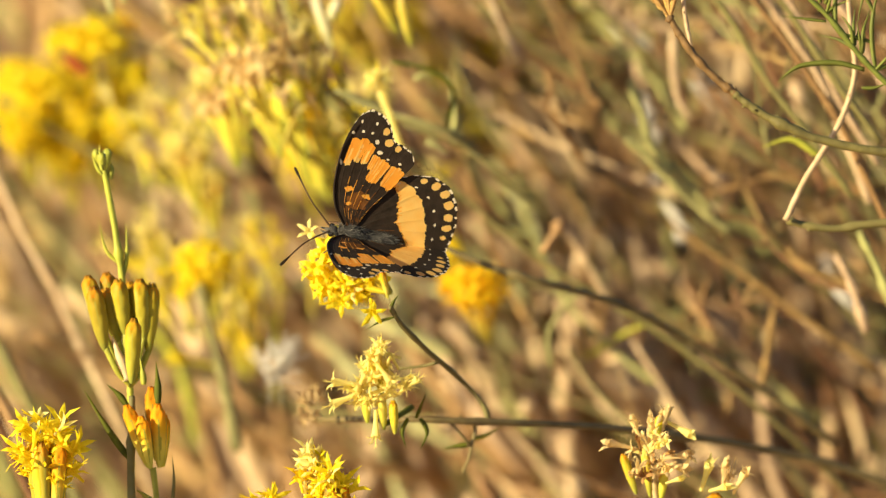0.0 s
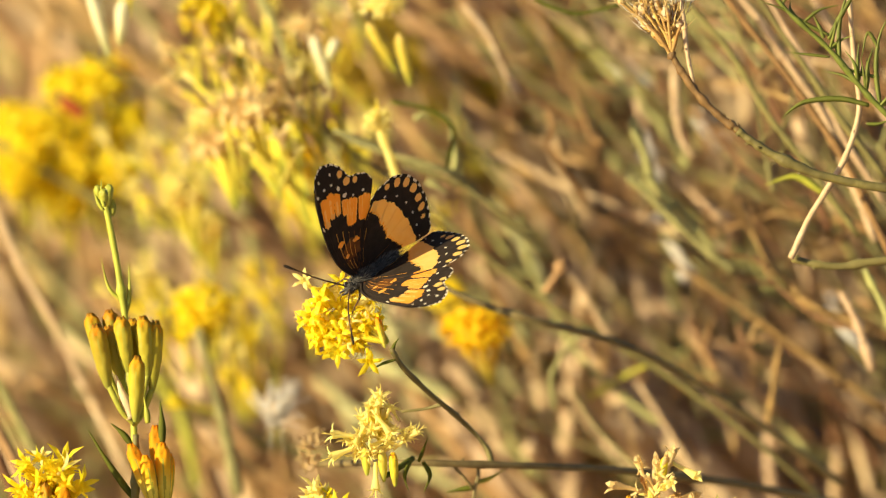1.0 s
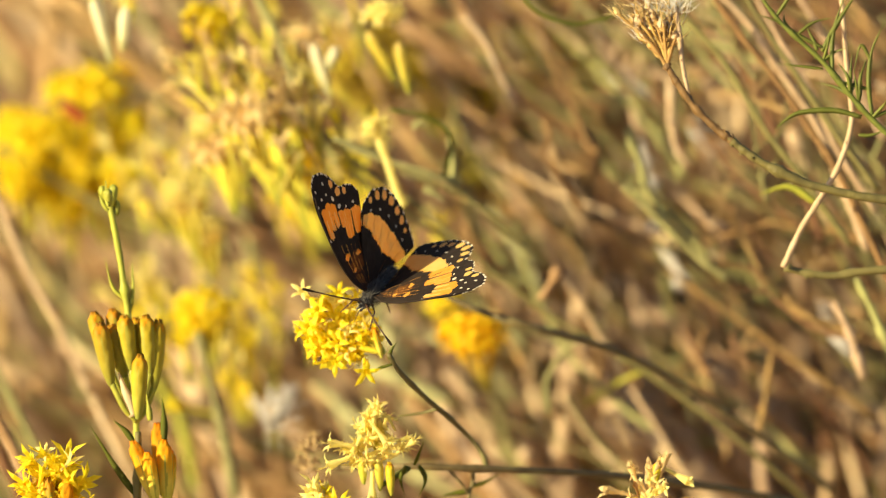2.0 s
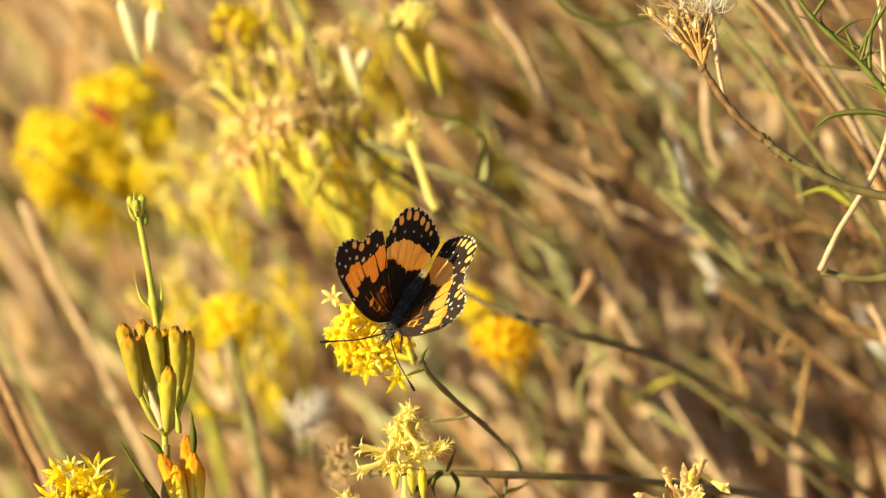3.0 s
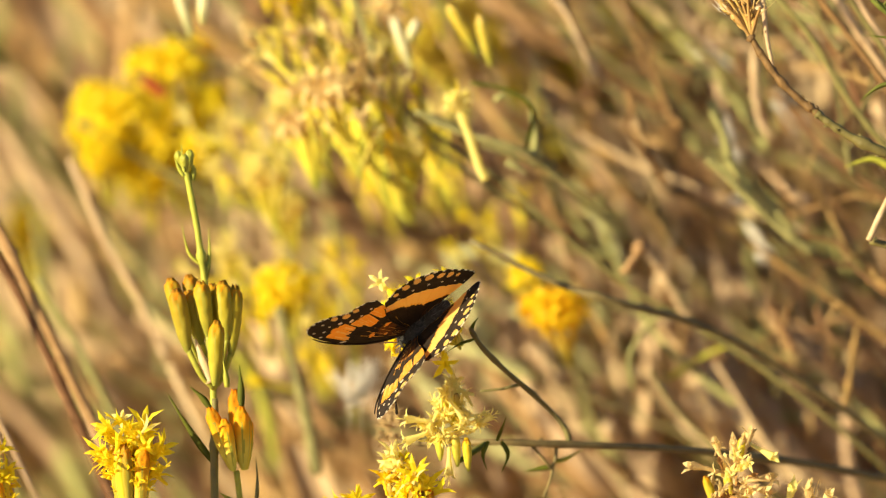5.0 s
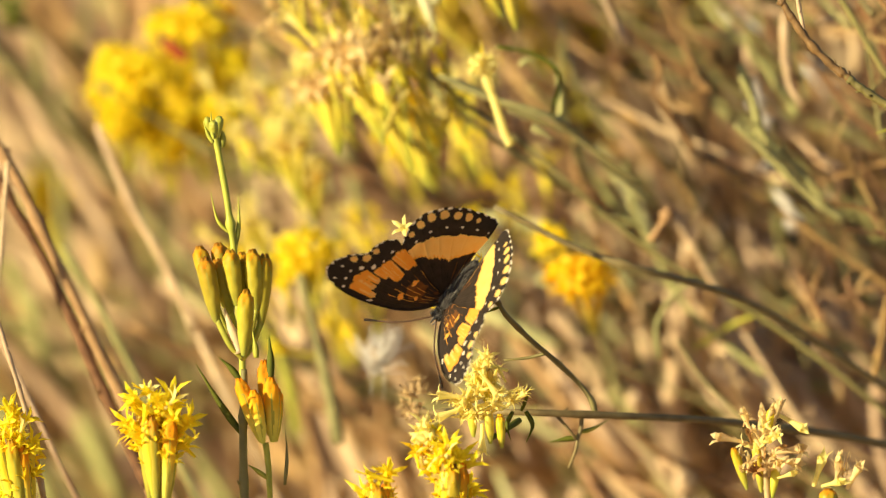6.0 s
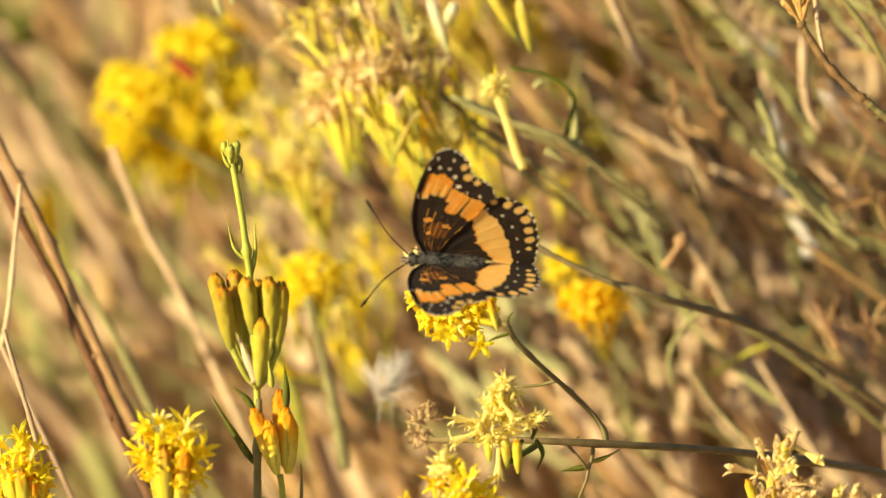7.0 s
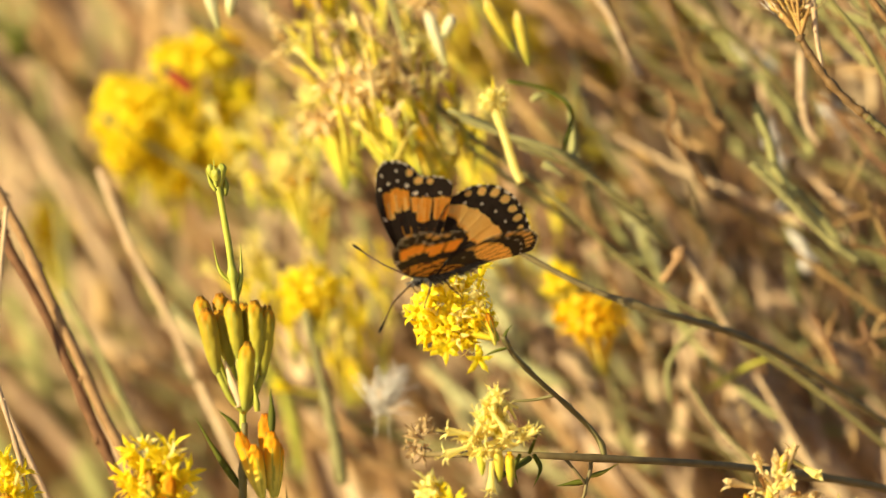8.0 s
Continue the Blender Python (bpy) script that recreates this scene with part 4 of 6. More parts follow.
# single floret on a long tube
single = thing("single_floret", spot((2.7, 9.4, 70)), "one pale yellow floret on a long yellow tube", "flower")
bm = bmesh.new()
tube(bm, spline([spot(p) for p in ((2.7, 9.4, 70), (1.4, 12.4, 70), (-0.1, 17.0, 70), (-1.1, 19.8, 70), (-1.7, 21.4, 70), (-2.3, 23.2, 70), (-2.5, 24.4, 70))], 5), 0.0008, 0.00095, 9, 0.15, 4, True, ((0.42, -0.2), (0.82, 0.75), (0.9, 0.75)))
part("tube", bm, M["lemon"], single)
flower_head(single, (-2.3, 23.6, 70), 2.7, 2.5, 18, "lemon", True, 0.6, (0, 0.9, 0.5), None, 130, 0)
leaf_part(single, [(-2.2, 24.0, 70), (-2.3, 25.8, 70), (-2.5, 27.9, 70)], 0.8, M["yellow"], "petal")

# beetle on the yellow cluster
beetle = thing("beetle", spot((-57.1, 26.9, 205)), "small red beetle with a dark head on a yellow flower", "insect")
bm = bmesh.new()
a, b = spot((-59.2, 28.5, 205)), spot((-54.6, 24.9, 205))
tube(bm, [a.lerp(b, t) for t in (0.15, 0.2, 0.35, 0.55, 0.8, 0.95, 1.0)], 0.0014, 0.0013, 10, 0.0, 1, True, ((0.5, 0.15),))
part("body", bm, M["beetle_red"], beetle)
bm = bmesh.new()
tube(bm, [a + (a - b) * t for t in (-0.2, -0.1, 0.05, 0.15)], 0.0012, 0.0007, 8, 0.0, 2)
part("head", bm, M["beetle_dark"], beetle, "dark head")

# white fluff
fluff = thing("fluff_tuft", spot((-20.5, -31.3, 88)), "white dry seed fluff caught on a stem", "seed fluff")
pappus(fluff, (-21.5, -30.3, 88), (0.1, 0.9, 0.2), 80, 9, 61, "tuft")
pappus(fluff, (-19.5, -28.8, 88), (0.2, 1, 0.2), 45, 8, 62, "tuft")

# ---- branch under the flower, with leaves ----
branch = thing("low_branch", spot((83.7, -45.9, 76)), "long thin olive-brown branch under the flower", "branch")
stem_part(branch, [(-13.4, -37.7, 44), (-6.4, -37.6, 30), (3.6, -37.6, 20), (21.6, -38.2, 26), (36.6, -38.9, 38), (47.6, -40.0, 50), (61.7, -41.9, 62), (78.5, -45.4, 74), (91.7, -49.9, 80)], 0.55, 0.9, M["branch"], scars=5)
stem_part(branch, [(17.8, -38.0, 25), (16.1, -34.1, 22), (11.6, -29.4, 15), (6.6, -25.1, 8), (1.9, -20.4, 2), (-0.1, -17.1, 0)], 0.52, 0.42, M["olive"], "flower_stalk", scars=4)
stem_part(branch, [(8.8, -27.2, 11), (5.6, -28.0, 12), (1.6, -28.4, 12)], 0.35, 0.22, M["olive"], "side_twig")
stem_part(branch, [(15.3, -37.9, 25), (15.2, -40.2, 25), (14.6, -42.2, 25), (14.2, -44.4, 25), (13.0, -47.5, 26)], 0.42, 0.28, M["branch"], "side_twig", rnd=HUSK)
stem_part(branch, [(10.6, -37.9, 24), (11.9, -39.4, 24), (13.6, -41.4, 24), (14.4, -42.6, 25)], 0.32, 0.26, M["branch"], "side_twig", rnd=HUSK)
leaf_part(branch, [(15.0, -41.2, 25), (17.4, -40.4, 26), (20.2, -38.8, 27)], 0.9, M["fresh"])
leaf_part(branch, [(17.7, -37.6, 24), (16.9, -35.0, 22), (14.6, -32.0, 18)], 1.1, M["grey_green"], "leaf_base", "pale felted leaf base")
for pts, w in (
    ([(-0.0, -18.1, 0), (0.4, -16.5, 0), (1.4, -15.1, 0)], 1.0),
    ([(0.6, -19.1, 0), (-1.9, -19.9, 0), (-4.4, -21.4, 0)], 0.8),
    ([(4.6, -37.4, 8), (5.4, -35.4, 6), (6.4, -32.9, 4)], 1.0),
    ([(5.4, -37.4, 8), (6.6, -39.9, 8), (5.4, -43.1, 8)], 1.3),
    ([(14.8, -42.0, 25), (12.1, -42.4, 25), (9.4, -42.9, 25)], 1.6),
    ([(3.1, -37.4, 8), (2.1, -39.9, 8), (2.8, -42.7, 8)], 1.2),
):
    leaf_part(branch, pts, w * 0.7, M["green"])

# ---- the flower head that the butterfly feeds on ----
head = thing("feeding_flower", spot((-0.1, -17.1, 0)), "bright yellow rabbitbrush flower head with open starry florets", "flower", "flower heads")
flower_head(head, (-8.1, -13.3, 7), 8.6, 8.0, 56, "yellow", False, 0.96, (-0.12, 0.25, 1.0), 4.8, 201, 6, (-0.1, -17.3, 4), "gold", 0.38, loose=(0.62, 1.10), pale=0.28)
bud_between(head, (-1.0, -18.0, 4), (-2.4, -12.6, 3), "orange_bud", 0.40)
piece("floret", FLORET["lemon"][0], head, spot((-13.6, -7.6, 6)), TILT @ Vector((-0.45, 0.45, 0.8)), 0.4, 1.0)
for k, (at, d) in enumerate((((-10.6, -10.7, 6), (-0.5, 0.4, 0.8)), ((-12.0, -12.9, 6), (-0.6, 0.2, 0.8)), ((-8.4, -8.9, 8), (-0.1, 0.7, 0.7)), ((-4.2, -8.4, 10), (0.2, 0.9, 0.4)))):
    piece("floret", FLORET["yellow"][k % 4], head, spot(at), TILT @ Vector(d), k * 0.7, 1.0)
piece("floret", FLORET["yellow"][1], head, spot((-9.0, -17.0, 3)), TILT @ Vector((-0.1, -0.4, 0.9)), 0.9, 1.0)
piece("floret", FLORET["yellow"][2], head, spot((-4.2, -18.2, 3)), TILT @ Vector((0.1, -0.5, 0.85)), 0.2, 1.05)

# ---- faded flower sprig ----
faded = thing("faded_flower", spot((3.1, -37.4, 5)), "faded pale-yellow flower sprig with ragged florets", "flower")
flower_head(faded, (-2.7, -28.4, 0), 2.4, 3.2, 0, "lemon", True, 0.8, (0, 0.8, 0.6), None, 211, 2, (-0.9, -36.4, 4), "tube", 0.5)
TUFT = random.Random(77)
for at, reach, number, lean in (((-2.2, -27.5, 0), 2.0, 9, (0.1, 1.0, 0.5)), ((-3.2, -30.5, 0), 2.2, 8, (-0.3, 0.6, 0.8)), ((-3.6, -33.7, 0), 3.2, 10, (-0.3, 0.1, 1.0)), ((-0.2, -33.5, 0), 2.6, 8, (0.4, 0.3, 0.8)),
                                ((-6.8, -34.1, 0), 1.2, 4, (-1.0, 0.2, 0.3)), ((3.4, -32.9, 0), 1.0, 4, (0.9, 0.4, 0.3)), ((-3.2, -36.7, 0), 2.4, 5, (-0.1, -0.6, 0.8))):
    for k in range(number):
        p = spot((at[0] + TUFT.gauss(0, reach * 0.6), at[1] + TUFT.gauss(0, reach * 0.6), at[2] + TUFT.uniform(-1.5, 1.5)))
        d = (TILT @ Vector(lean) + Vector([TUFT.gauss(0, 0.6) for _ in range(3)])).normalized()
        piece("floret", TUFT.choice(SLIM), faded, p - d * 0.004, d, TUFT.uniform(0, 6), TUFT.uniform(0.62, 0.95))
for base, tip, k in (((-4.2, -40.5, 0), (-4.6, -35.5, 0), "tube"), ((0.8, -42.5, 0), (0.4, -36.5, 0), "gold"), ((-1.2, -41.7, 0), (-1.6, -35.9, 0), "tube")):
    bud_between(faded, base, tip, k, 0.5)
for at, d, s in (((-5.6, -33.5, 0), (-1, 0.1, 0.2), 1.0), ((-5.6, -35.1, 0), (-1, -0.4, 0.2), 1.1), ((-2.7, -38.1, 0), (0, -1, 0.25), 1.05)):
    piece("floret", SLIM[2], faded, spot(at), TILT @ Vector(d), 0.5, s)
stem_part(faded, [(-1.4, -40.9, 4), (1.1, -39.4, 8), (3.8, -37.6, 14)], 0.45, 0.6, M["green"])
withered = thing("withered_floret", spot((-13.4, -37.7, 46)), "brown withered florets at the branch end", "flower")
flower_head(withered, (-14.0, -35.2, 46), 3.4, 4.6, 14, "husky", True, 0.55, (-0.5, 0.5, 0.7), None, 221, 0)

# ---- dry flower sprigs beside the branch ----
dry = thing("dry_flower", spot((49.4, -52.7, 0)), "dry straw-coloured flower sprig with torn florets", "flower", "dry flowers")
for at, d, s, k in (((45.2, -41.6, 0), (-0.35, 1, 0.2), 0.9, "straw"), ((49.0, -40.2, 0), (0.25, 1, 0.2), 0.95, "straw"), ((50.0, -38.0, 0), (1, -0.55, 0.3), 1.05, "lemon"),
                    ((47.8, -40.0, 0), (-0.2, 0.6, 0.8), 0.9, "straw"), ((49.3, -44.8, 0), (0.9, 0.2, 0.5), 1.1, "straw"), ((49.4, -45.8, 0), (0.7, -0.1, 0.6), 1.0, "straw"),
                    ((44.0, -42.9, 0), (-1, 0.25, 0.3), 1.0, "straw"), ((47.4, -42.9, 0), (0.2, 0.2, 1), 0.9, "lemon"), ((48.4, -47.8, 0), (0.3, 0.3, 0.9), 1.0, "straw"), ((47.6, -39.9, 0), (0.4, 0.9, 0.3), 0.7, "straw")):
    piece("floret", R.choice(TORN[k]), dry, spot(at), TILT @ Vector(d), R.uniform(0, 6), s)
    stem_part(dry, [(47.6 - (at[1] + 48) * 0.06, at[1] - 3.5, 0), ((at[0] + 47.3) / 2, at[1] - 1.2, 0), at], 0.35, 0.5, M["straw"], "pedicel", rnd=TUFT)
for i in range(24):
    at = (47.6 + W.gauss(0, 1.9), -43.0 + W.uniform(-7, 4), W.uniform(-3, 3))
    piece("floret", W.choice((RAGGED if i % 3 else TORN)[("straw", "withered", "straw", "lemon")[i % 4]]), dry, spot(at), TILT @ Vector((W.gauss(0, 0.7), W.uniform(0, 0.9), 0.6)), W.uniform(0, 6), W.uniform(0.42, 0.8))
for base, tip, k in (((44.5, -51.2, 0), (42.0, -43.9, 0), "bud"), ((48.9, -52.7, 0), (49.8, -45.8, 0), "tube"), ((48.1, -41.4, 0), (48.9, -36.8, 0), "gold"), ((47.0, -51.7, 0), (45.9, -42.9, 0), "tube")):
    bud_between(dry, base, tip, k, 0.5)
stem_part(dry, [(48.5, -58.5, 0), (47.9, -50.7, 0), (47.2, -42.9, 0), (46.8, -37.5, 0)], 0.6, 0.45, M["straw"], scars=3)
dry2 = thing("dry_flower", spot((59.2, -58.4, 0)), "dry pale flower sprig cut by the branch", "flower", "dry flowers")
for at, d, s, k in (((56.2, -50.6, 0), (0.3, 1, 0.2), 1.1, "lemon"), ((60.1, -50.6, 0), (0.1, 1, 0.3), 1.0, "straw"), ((62.1, -51.1, 0), (0.4, 0.8, 0.3), 1.0, "straw"), ((57.7, -50.6, 0), (0.6, 0.2, 0.6), 0.9, "lemon")):
    piece("floret", R.choice(TORN[k]), dry2, spot(at), TILT @ Vector(d), R.uniform(0, 6), s)
bud_between(dry2, (59.2, -57.4, 0), (58.7, -51.1, 0), "bud")
pappus(dry2, (61.1, -48.6, 0), (0.1, 1, 0.2), 26, 4, 88, "bristles", "straw")

# ---- the swaying stand in front: bud sprig, shoot, flower heads, sticks ----
SWAYING = []
bud_sprig = thing("bud_sprig", spot((-45.6, -57.7, 0)), "upright sprig with tight yellow and orange buds", "flower buds")
SWAYING.append(bud_sprig)
stem_part(bud_sprig, [(-45.0, -60.6, 0), (-45.4, -52.8, 0), (-45.6, -45.0, 0), (-45.4, -37.1, 0), (-45.4, -32.4, 0)], 0.85, 0.6, M["olive"], scars=3)
for base, tip, fat in (((-50.2, -24.1, -1), (-52.4, -12.8, -2), 0.86), ((-47.8, -22.7, 2), (-50.2, -13.1, 1), 0.92), ((-50.8, -20.4, 4), (-53.4, -10.8, 3), 0.8), ((-48.2, -19.9, 5), (-50.0, -10.2, 4), 0.84), ((-46.6, -21.4, 0), (-47.9, -11.4, -1), 0.84), ((-45.3, -20.4, 4), (-45.8, -11.8, 3), 0.74), ((-43.2, -22.1, 1), (-44.0, -11.4, 0), 0.86), ((-42.4, -24.7, 2), (-41.7, -12.2, 1), 0.8), ((-45.4, -30.1, -4), (-45.0, -18.6, -5), 0.78)):
    bud_between(bud_sprig, base, tip, "bud", fat * 1.16)
    if base[1] > -29:
        root = (-45.6, -30.6, 0)
        stem_part(bud_sprig, [root, ((base[0] + root[0]) / 2, (base[1] + root[1]) / 2 - 0.8, base[2]), (base[0], base[1] + 0.6, base[2])], 0.45, 0.6, M["fresh"], "pedicel")
for base, tip, fat in (((-42.3, -45.3, -1), (-46.3, -34.2, -2), 0.84), ((-42.0, -45.5, -3), (-43.8, -36.3, -4), 0.76), ((-40.9, -44.1, 2), (-41.9, -31.0, 1), 0.86), ((-40.3, -45.3, -1), (-40.7, -34.1, -2), 0.88), ((-39.8, -45.2, 1), (-39.5, -35.9, 0), 0.7)):
    bud_between(bud_sprig, base, tip, "orange_bud", fat, name="orange_bud")
stem_part(bud_sprig, [(-41.6, -45.4, 0), (-41.2, -48.3, 0), (-40.9, -52.7, 0), (-40.7, -60.6, 0)], 0.6, 0.5, M["fresh"], "side_stem", "fresh yellow-green side stem")
for pts, w, m in (([(-45.6, -44.0, 0), (-48.2, -40.6, 0), (-51.1, -36.2, 0), (-53.9, -31.5, 0)], 1.3, "green"), ([(-46.2, -34.2, 0), (-47.8, -32.1, 0), (-49.9, -30.3, 0)], 1.2, "green"),
                  ([(-41.0, -51.8, 0), (-43.2, -50.3, 0), (-44.7, -49.3, 0)], 0.9, "fresh"), ([(-40.7, -34.1, 0), (-40.7, -30.2, 0), (-41.0, -26.3, 0)], 1.4, "green"), ([(-43.2, -30.4, 0), (-43.4, -28.3, 0), (-43.9, -25.6, 0)], 1.2, "fresh"),
                  ([(-46.2, -29.6, -1), (-47.4, -26.0, -1), (-48.9, -21.6, -1)], 2.4, "husk"), ([(-38.2, -52.9, 0), (-37.8, -47.8, 0), (-38.1, -42.9, 0)], 0.7, "olive")):
    leaf_part(bud_sprig, pts, w, M[m])

shoot = thing("green_shoot", spot((-43.6, -57.7, 10)), "slim yellow-green shoot with a small leafy tip", "shoot")
SWAYING.append(shoot)
stem_part(shoot, [(-45.6, -60.6, 9), (-45.5, -44.9, 9), (-45.7, -30.3, 9), (-46.3, -19.5, 10), (-47.0, -12.7, 10), (-47.6, -7.8, 10), (-48.6, -1.0, 10), (-49.7, 4.9, 10), (-50.5, 9.3, 10)], 0.6, 0.6, M["fresh"], scars=5)
for base, tip, fat in (((-50.7, 8.6, 9), (-52.0, 12.1, 8), 0.55), ((-50.2, 8.4, 9), (-49.7, 12.3, 9), 0.6), ((-50.5, 8.4, 7), (-50.9, 11.5, 6), 0.6)):
    bud_between(shoot, base, tip, "fresh", fat * 0.85, name="tip_bud")
for pts, w in (([(-50.7, 8.3, 6), (-51.1, 10.2, 6), (-51.2, 13.2, 6)], 0.8), ([(-50.8, 7.6, 8), (-51.8, 9.2, 8), (-52.6, 11.5, 8)], 0.8),
               ([(-47.0, -11.2, 10), (-46.3, -6.8, 10), (-46.4, -1.4, 10)], 0.9), ([(-48.0, -8.3, 10), (-50.1, -5.9, 10), (-51.4, -0.5, 10)], 0.7), ([(-49.3, 6.8, 10), (-49.1, 8.8, 10), (-49.3, 10.0, 10)], 1.2)):
    leaf_part(shoot, pts, w, M["fresh"])


def front_head(name, centre, rx, ry, count, foot, label, seed, tubes=5, kind="yellow"):
    e = thing(name, spot(foot), label, "flower", "flower heads")
    rnd = random.Random(seed)
    for i in range(int(count * 2.3)):
        a, q = rnd.uniform(0, 2 * math.pi), math.sqrt(rnd.random())
        drop = rnd.uniform(-1.75, 0.5)
        wide = 1 + 0.28 * min(0, drop + 0.6)
        off = Vector((math.cos(a) * q * rx * wide, math.sin(a) * q * 0.8 * rx * wide, 0))
        at = (centre[0] + off.x, centre[1] + drop * ry + 0.35 * ry * (1 - q * q), centre[2] + off.y)
        d = (TILT @ Vector((off.x / rx * 0.8 + rnd.gauss(0, 0.4), rnd.uniform(0.2, 1.0), -off.y / rx * 0.5 + 0.4 + rnd.gauss(0, 0.35)))).normalized()
        k = rnd.random()
        mesh = rnd.choice(CROWN if k < 0.10 else SPIKY if k < 0.42 else RAGGED["amber"] if k < 0.70 and at[1] < centre[1] - 0.3 * ry else RAGGED["lemon"] if k > 0.88 else RAGGED[kind])
        piece("floret", mesh, e, spot(at) - d * 0.004, d, rnd.uniform(0, 6.28), rnd.uniform(0.55, 0.95))
    for i in range(tubes + 3):
        a = 2 * math.pi * i / (tubes + 3) + rnd.uniform(-0.3, 0.3)
        top = (centre[0] + math.cos(a) * rx * rnd.uniform(0.3, 0.75), centre[1] - ry * rnd.uniform(0.0, 0.4), centre[2] + math.sin(a) * rx * 0.55)
        low = (centre[0] + (foot[0] - centre[0]) * 0.6 + math.cos(a) * rx * 0.24, centre[1] - ry * 0.3 - 13.5 - rnd.uniform(0, 2), centre[2] + math.sin(a) * rx * 0.3)
        bud_between(e, low, top, ("gold", "bud", "orange_bud", "tube", "bud")[i % 5], rnd.uniform(0.62, 0.90), rnd)
        stem_part(e, [foot, ((foot[0] + low[0]) / 2, (foot[1] + low[1]) / 2 - 0.5, low[2]), (low[0], low[1] + 0.6, low[2])], 0.45, 0.5, M["fresh"], "pedicel")
    lower_stem(e, foot, 0.7, "fresh", 0.02)
    SWAYING.append(e)
    return e


front_head("flower_head", (-60.8, -39.7, -10), 6.2, 5.2, 36, (-60.2, -64.7, -10), "bright yellow flower head with ragged florets", 301)
front_head("flower_head", (-86.6, -43.9, 5), 5.0, 6.8, 34, (-82.7, -67.9, 5), "yellow flower head with curled florets", 302)
front_head("flower_head", (-8.6, -48.9, -12), 4.4, 5.0, 26, (-9.3, -68.1, -12), "yellow flower head beside faded florets", 303)
front_head("flower_head", (-12.4, -44.0, -11), 3.4, 2.6, 14, (-10.6, -62.1, -10), "small pale yellow flower head with open florets", 305, -2, "lemon")
front_head("flower_head", (-21.7, -52.5, -12), 3.6, 3.6, 12, (-21.1, -65.2, -12), "small yellow flower head", 304)


def dry_stalk(points, r0, r1, mat, label):
    SWAYING.append(stem_thing(points, r0, r1, mat, label, 3, "dry_stalk", "dry stalks", "stalk", True))


dry_stalk([(-92.3, 14.4, 70), (-88.8, 7.4, 70), (-84.8, 0.2, 70), (-79.3, -11.5, 70), (-74.3, -21.7, 70), (-70.8, -29.5, 70), (-66.3, -38.3, 70), (-59.3, -52.9, 70)], 0.95, 1.15, "tan", "dry tan stalk leaning across")
dry_stalk([(-91.3, 6.5, 70), (-86.3, -3.2, 70), (-80.3, -13.9, 70), (-75.3, -24.7, 70), (-71.8, -32.5, 70), (-67.8, -41.3, 70), (-62.3, -53.0, 70)], 0.95, 1.15, "brown", "dark weathered stalk leaning beside a tan one")
dry_stalk([(-87.1, 4.6, 62), (-88.0, -6.2, 62), (-88.8, -16.0, 62), (-90.0, -23.8, 62)], 0.45, 0.5, "pale", "thin pale straw stalk leaning")
dry_stalk([(-89.8, -20.9, 10), (-87.0, -30.2, 10), (-84.7, -37.5, 10), (-82.7, -45.3, 10), (-80.9, -55.1, 10)], 0.4, 0.5, "pale", "thin straw stalk behind a yellow head")
dry_stalk([(-71.2, 11.3, 155), (-68.2, 3.9, 155), (-64.7, -3.9, 155), (-59.7, -12.7, 155), (-53.7, -25.4, 155)], 0.9, 0.8, "pale", "bleached straw stalk behind buds")
dry_stalk([(-77.4, -9.9, 139), (-70.4, -21.6, 139), (-65.4, -31.4, 139), (-59.4, -43.1, 139)], 0.7, 0.9, "grey_green", "grey-green stalk among straw")

for e, p, r, m in ((branch, (91.7, -49.9, 80), 0.95, "branch"), (twig, (98.9, 9.9, 0), 0.95, "twig"), (sprig, (94.9, 18.5, 0), 0.6, "sprig"), (fork, (96.8, -1.7, 12), 0.9, "olive"),
                   (bud_sprig, (-45.0, -60.6, 0), 0.85, "olive"), (bud_sprig, (-40.7, -60.6, 0), 0.6, "fresh"), (shoot, (-45.6, -60.6, 9), 0.6, "fresh"), (dry, (48.5, -58.5, 0), 0.6, "straw")):
    lower_stem(e, p, r, m)
# three more short white stems whose colour stands in for bright highlights
for pts, r in (([(39.5, 34.6, 230), (42.5, 32.2, 230), (46.5, 29.2, 230)], 1.2), ([(54.5, 25.0, 220), (56.8, 22.0, 220), (59.5, 18.5, 220)], 1.2), ([(45.0, 21.0, 200), (46.0, 17.0, 200), (48.0, 12.5, 200)], 1.0)):
    stem_thing(pts, r, r, "fluff", "white broken stem added as a bright highlight far in the shrub", 9)

# ---- butterfly ----
S = 0.00095
butterfly = tagged(new("butterfly"), "black butterfly with orange and yellow wing bands on a yellow flower", "butterfly")


def curve2(points, t):
    """A smooth plane curve through points at t from 0 to 1."""
    n = len(points) - 1
    s = min(max(t, 0), 1) * n
    i = min(int(s), n - 1)
    f = s - i
    p = [Vector((*q, 0)) for q in points]
    a, b, c, d = p[max(i - 1, 0)], p[i], p[i + 1], p[min(i + 2, n)]
    return 0.5 * ((2 * b) + (c - a) * f + (2 * a - 5 * b + 4 * c - d) * f * f + (3 * b - a - 3 * c + d) * f ** 3)


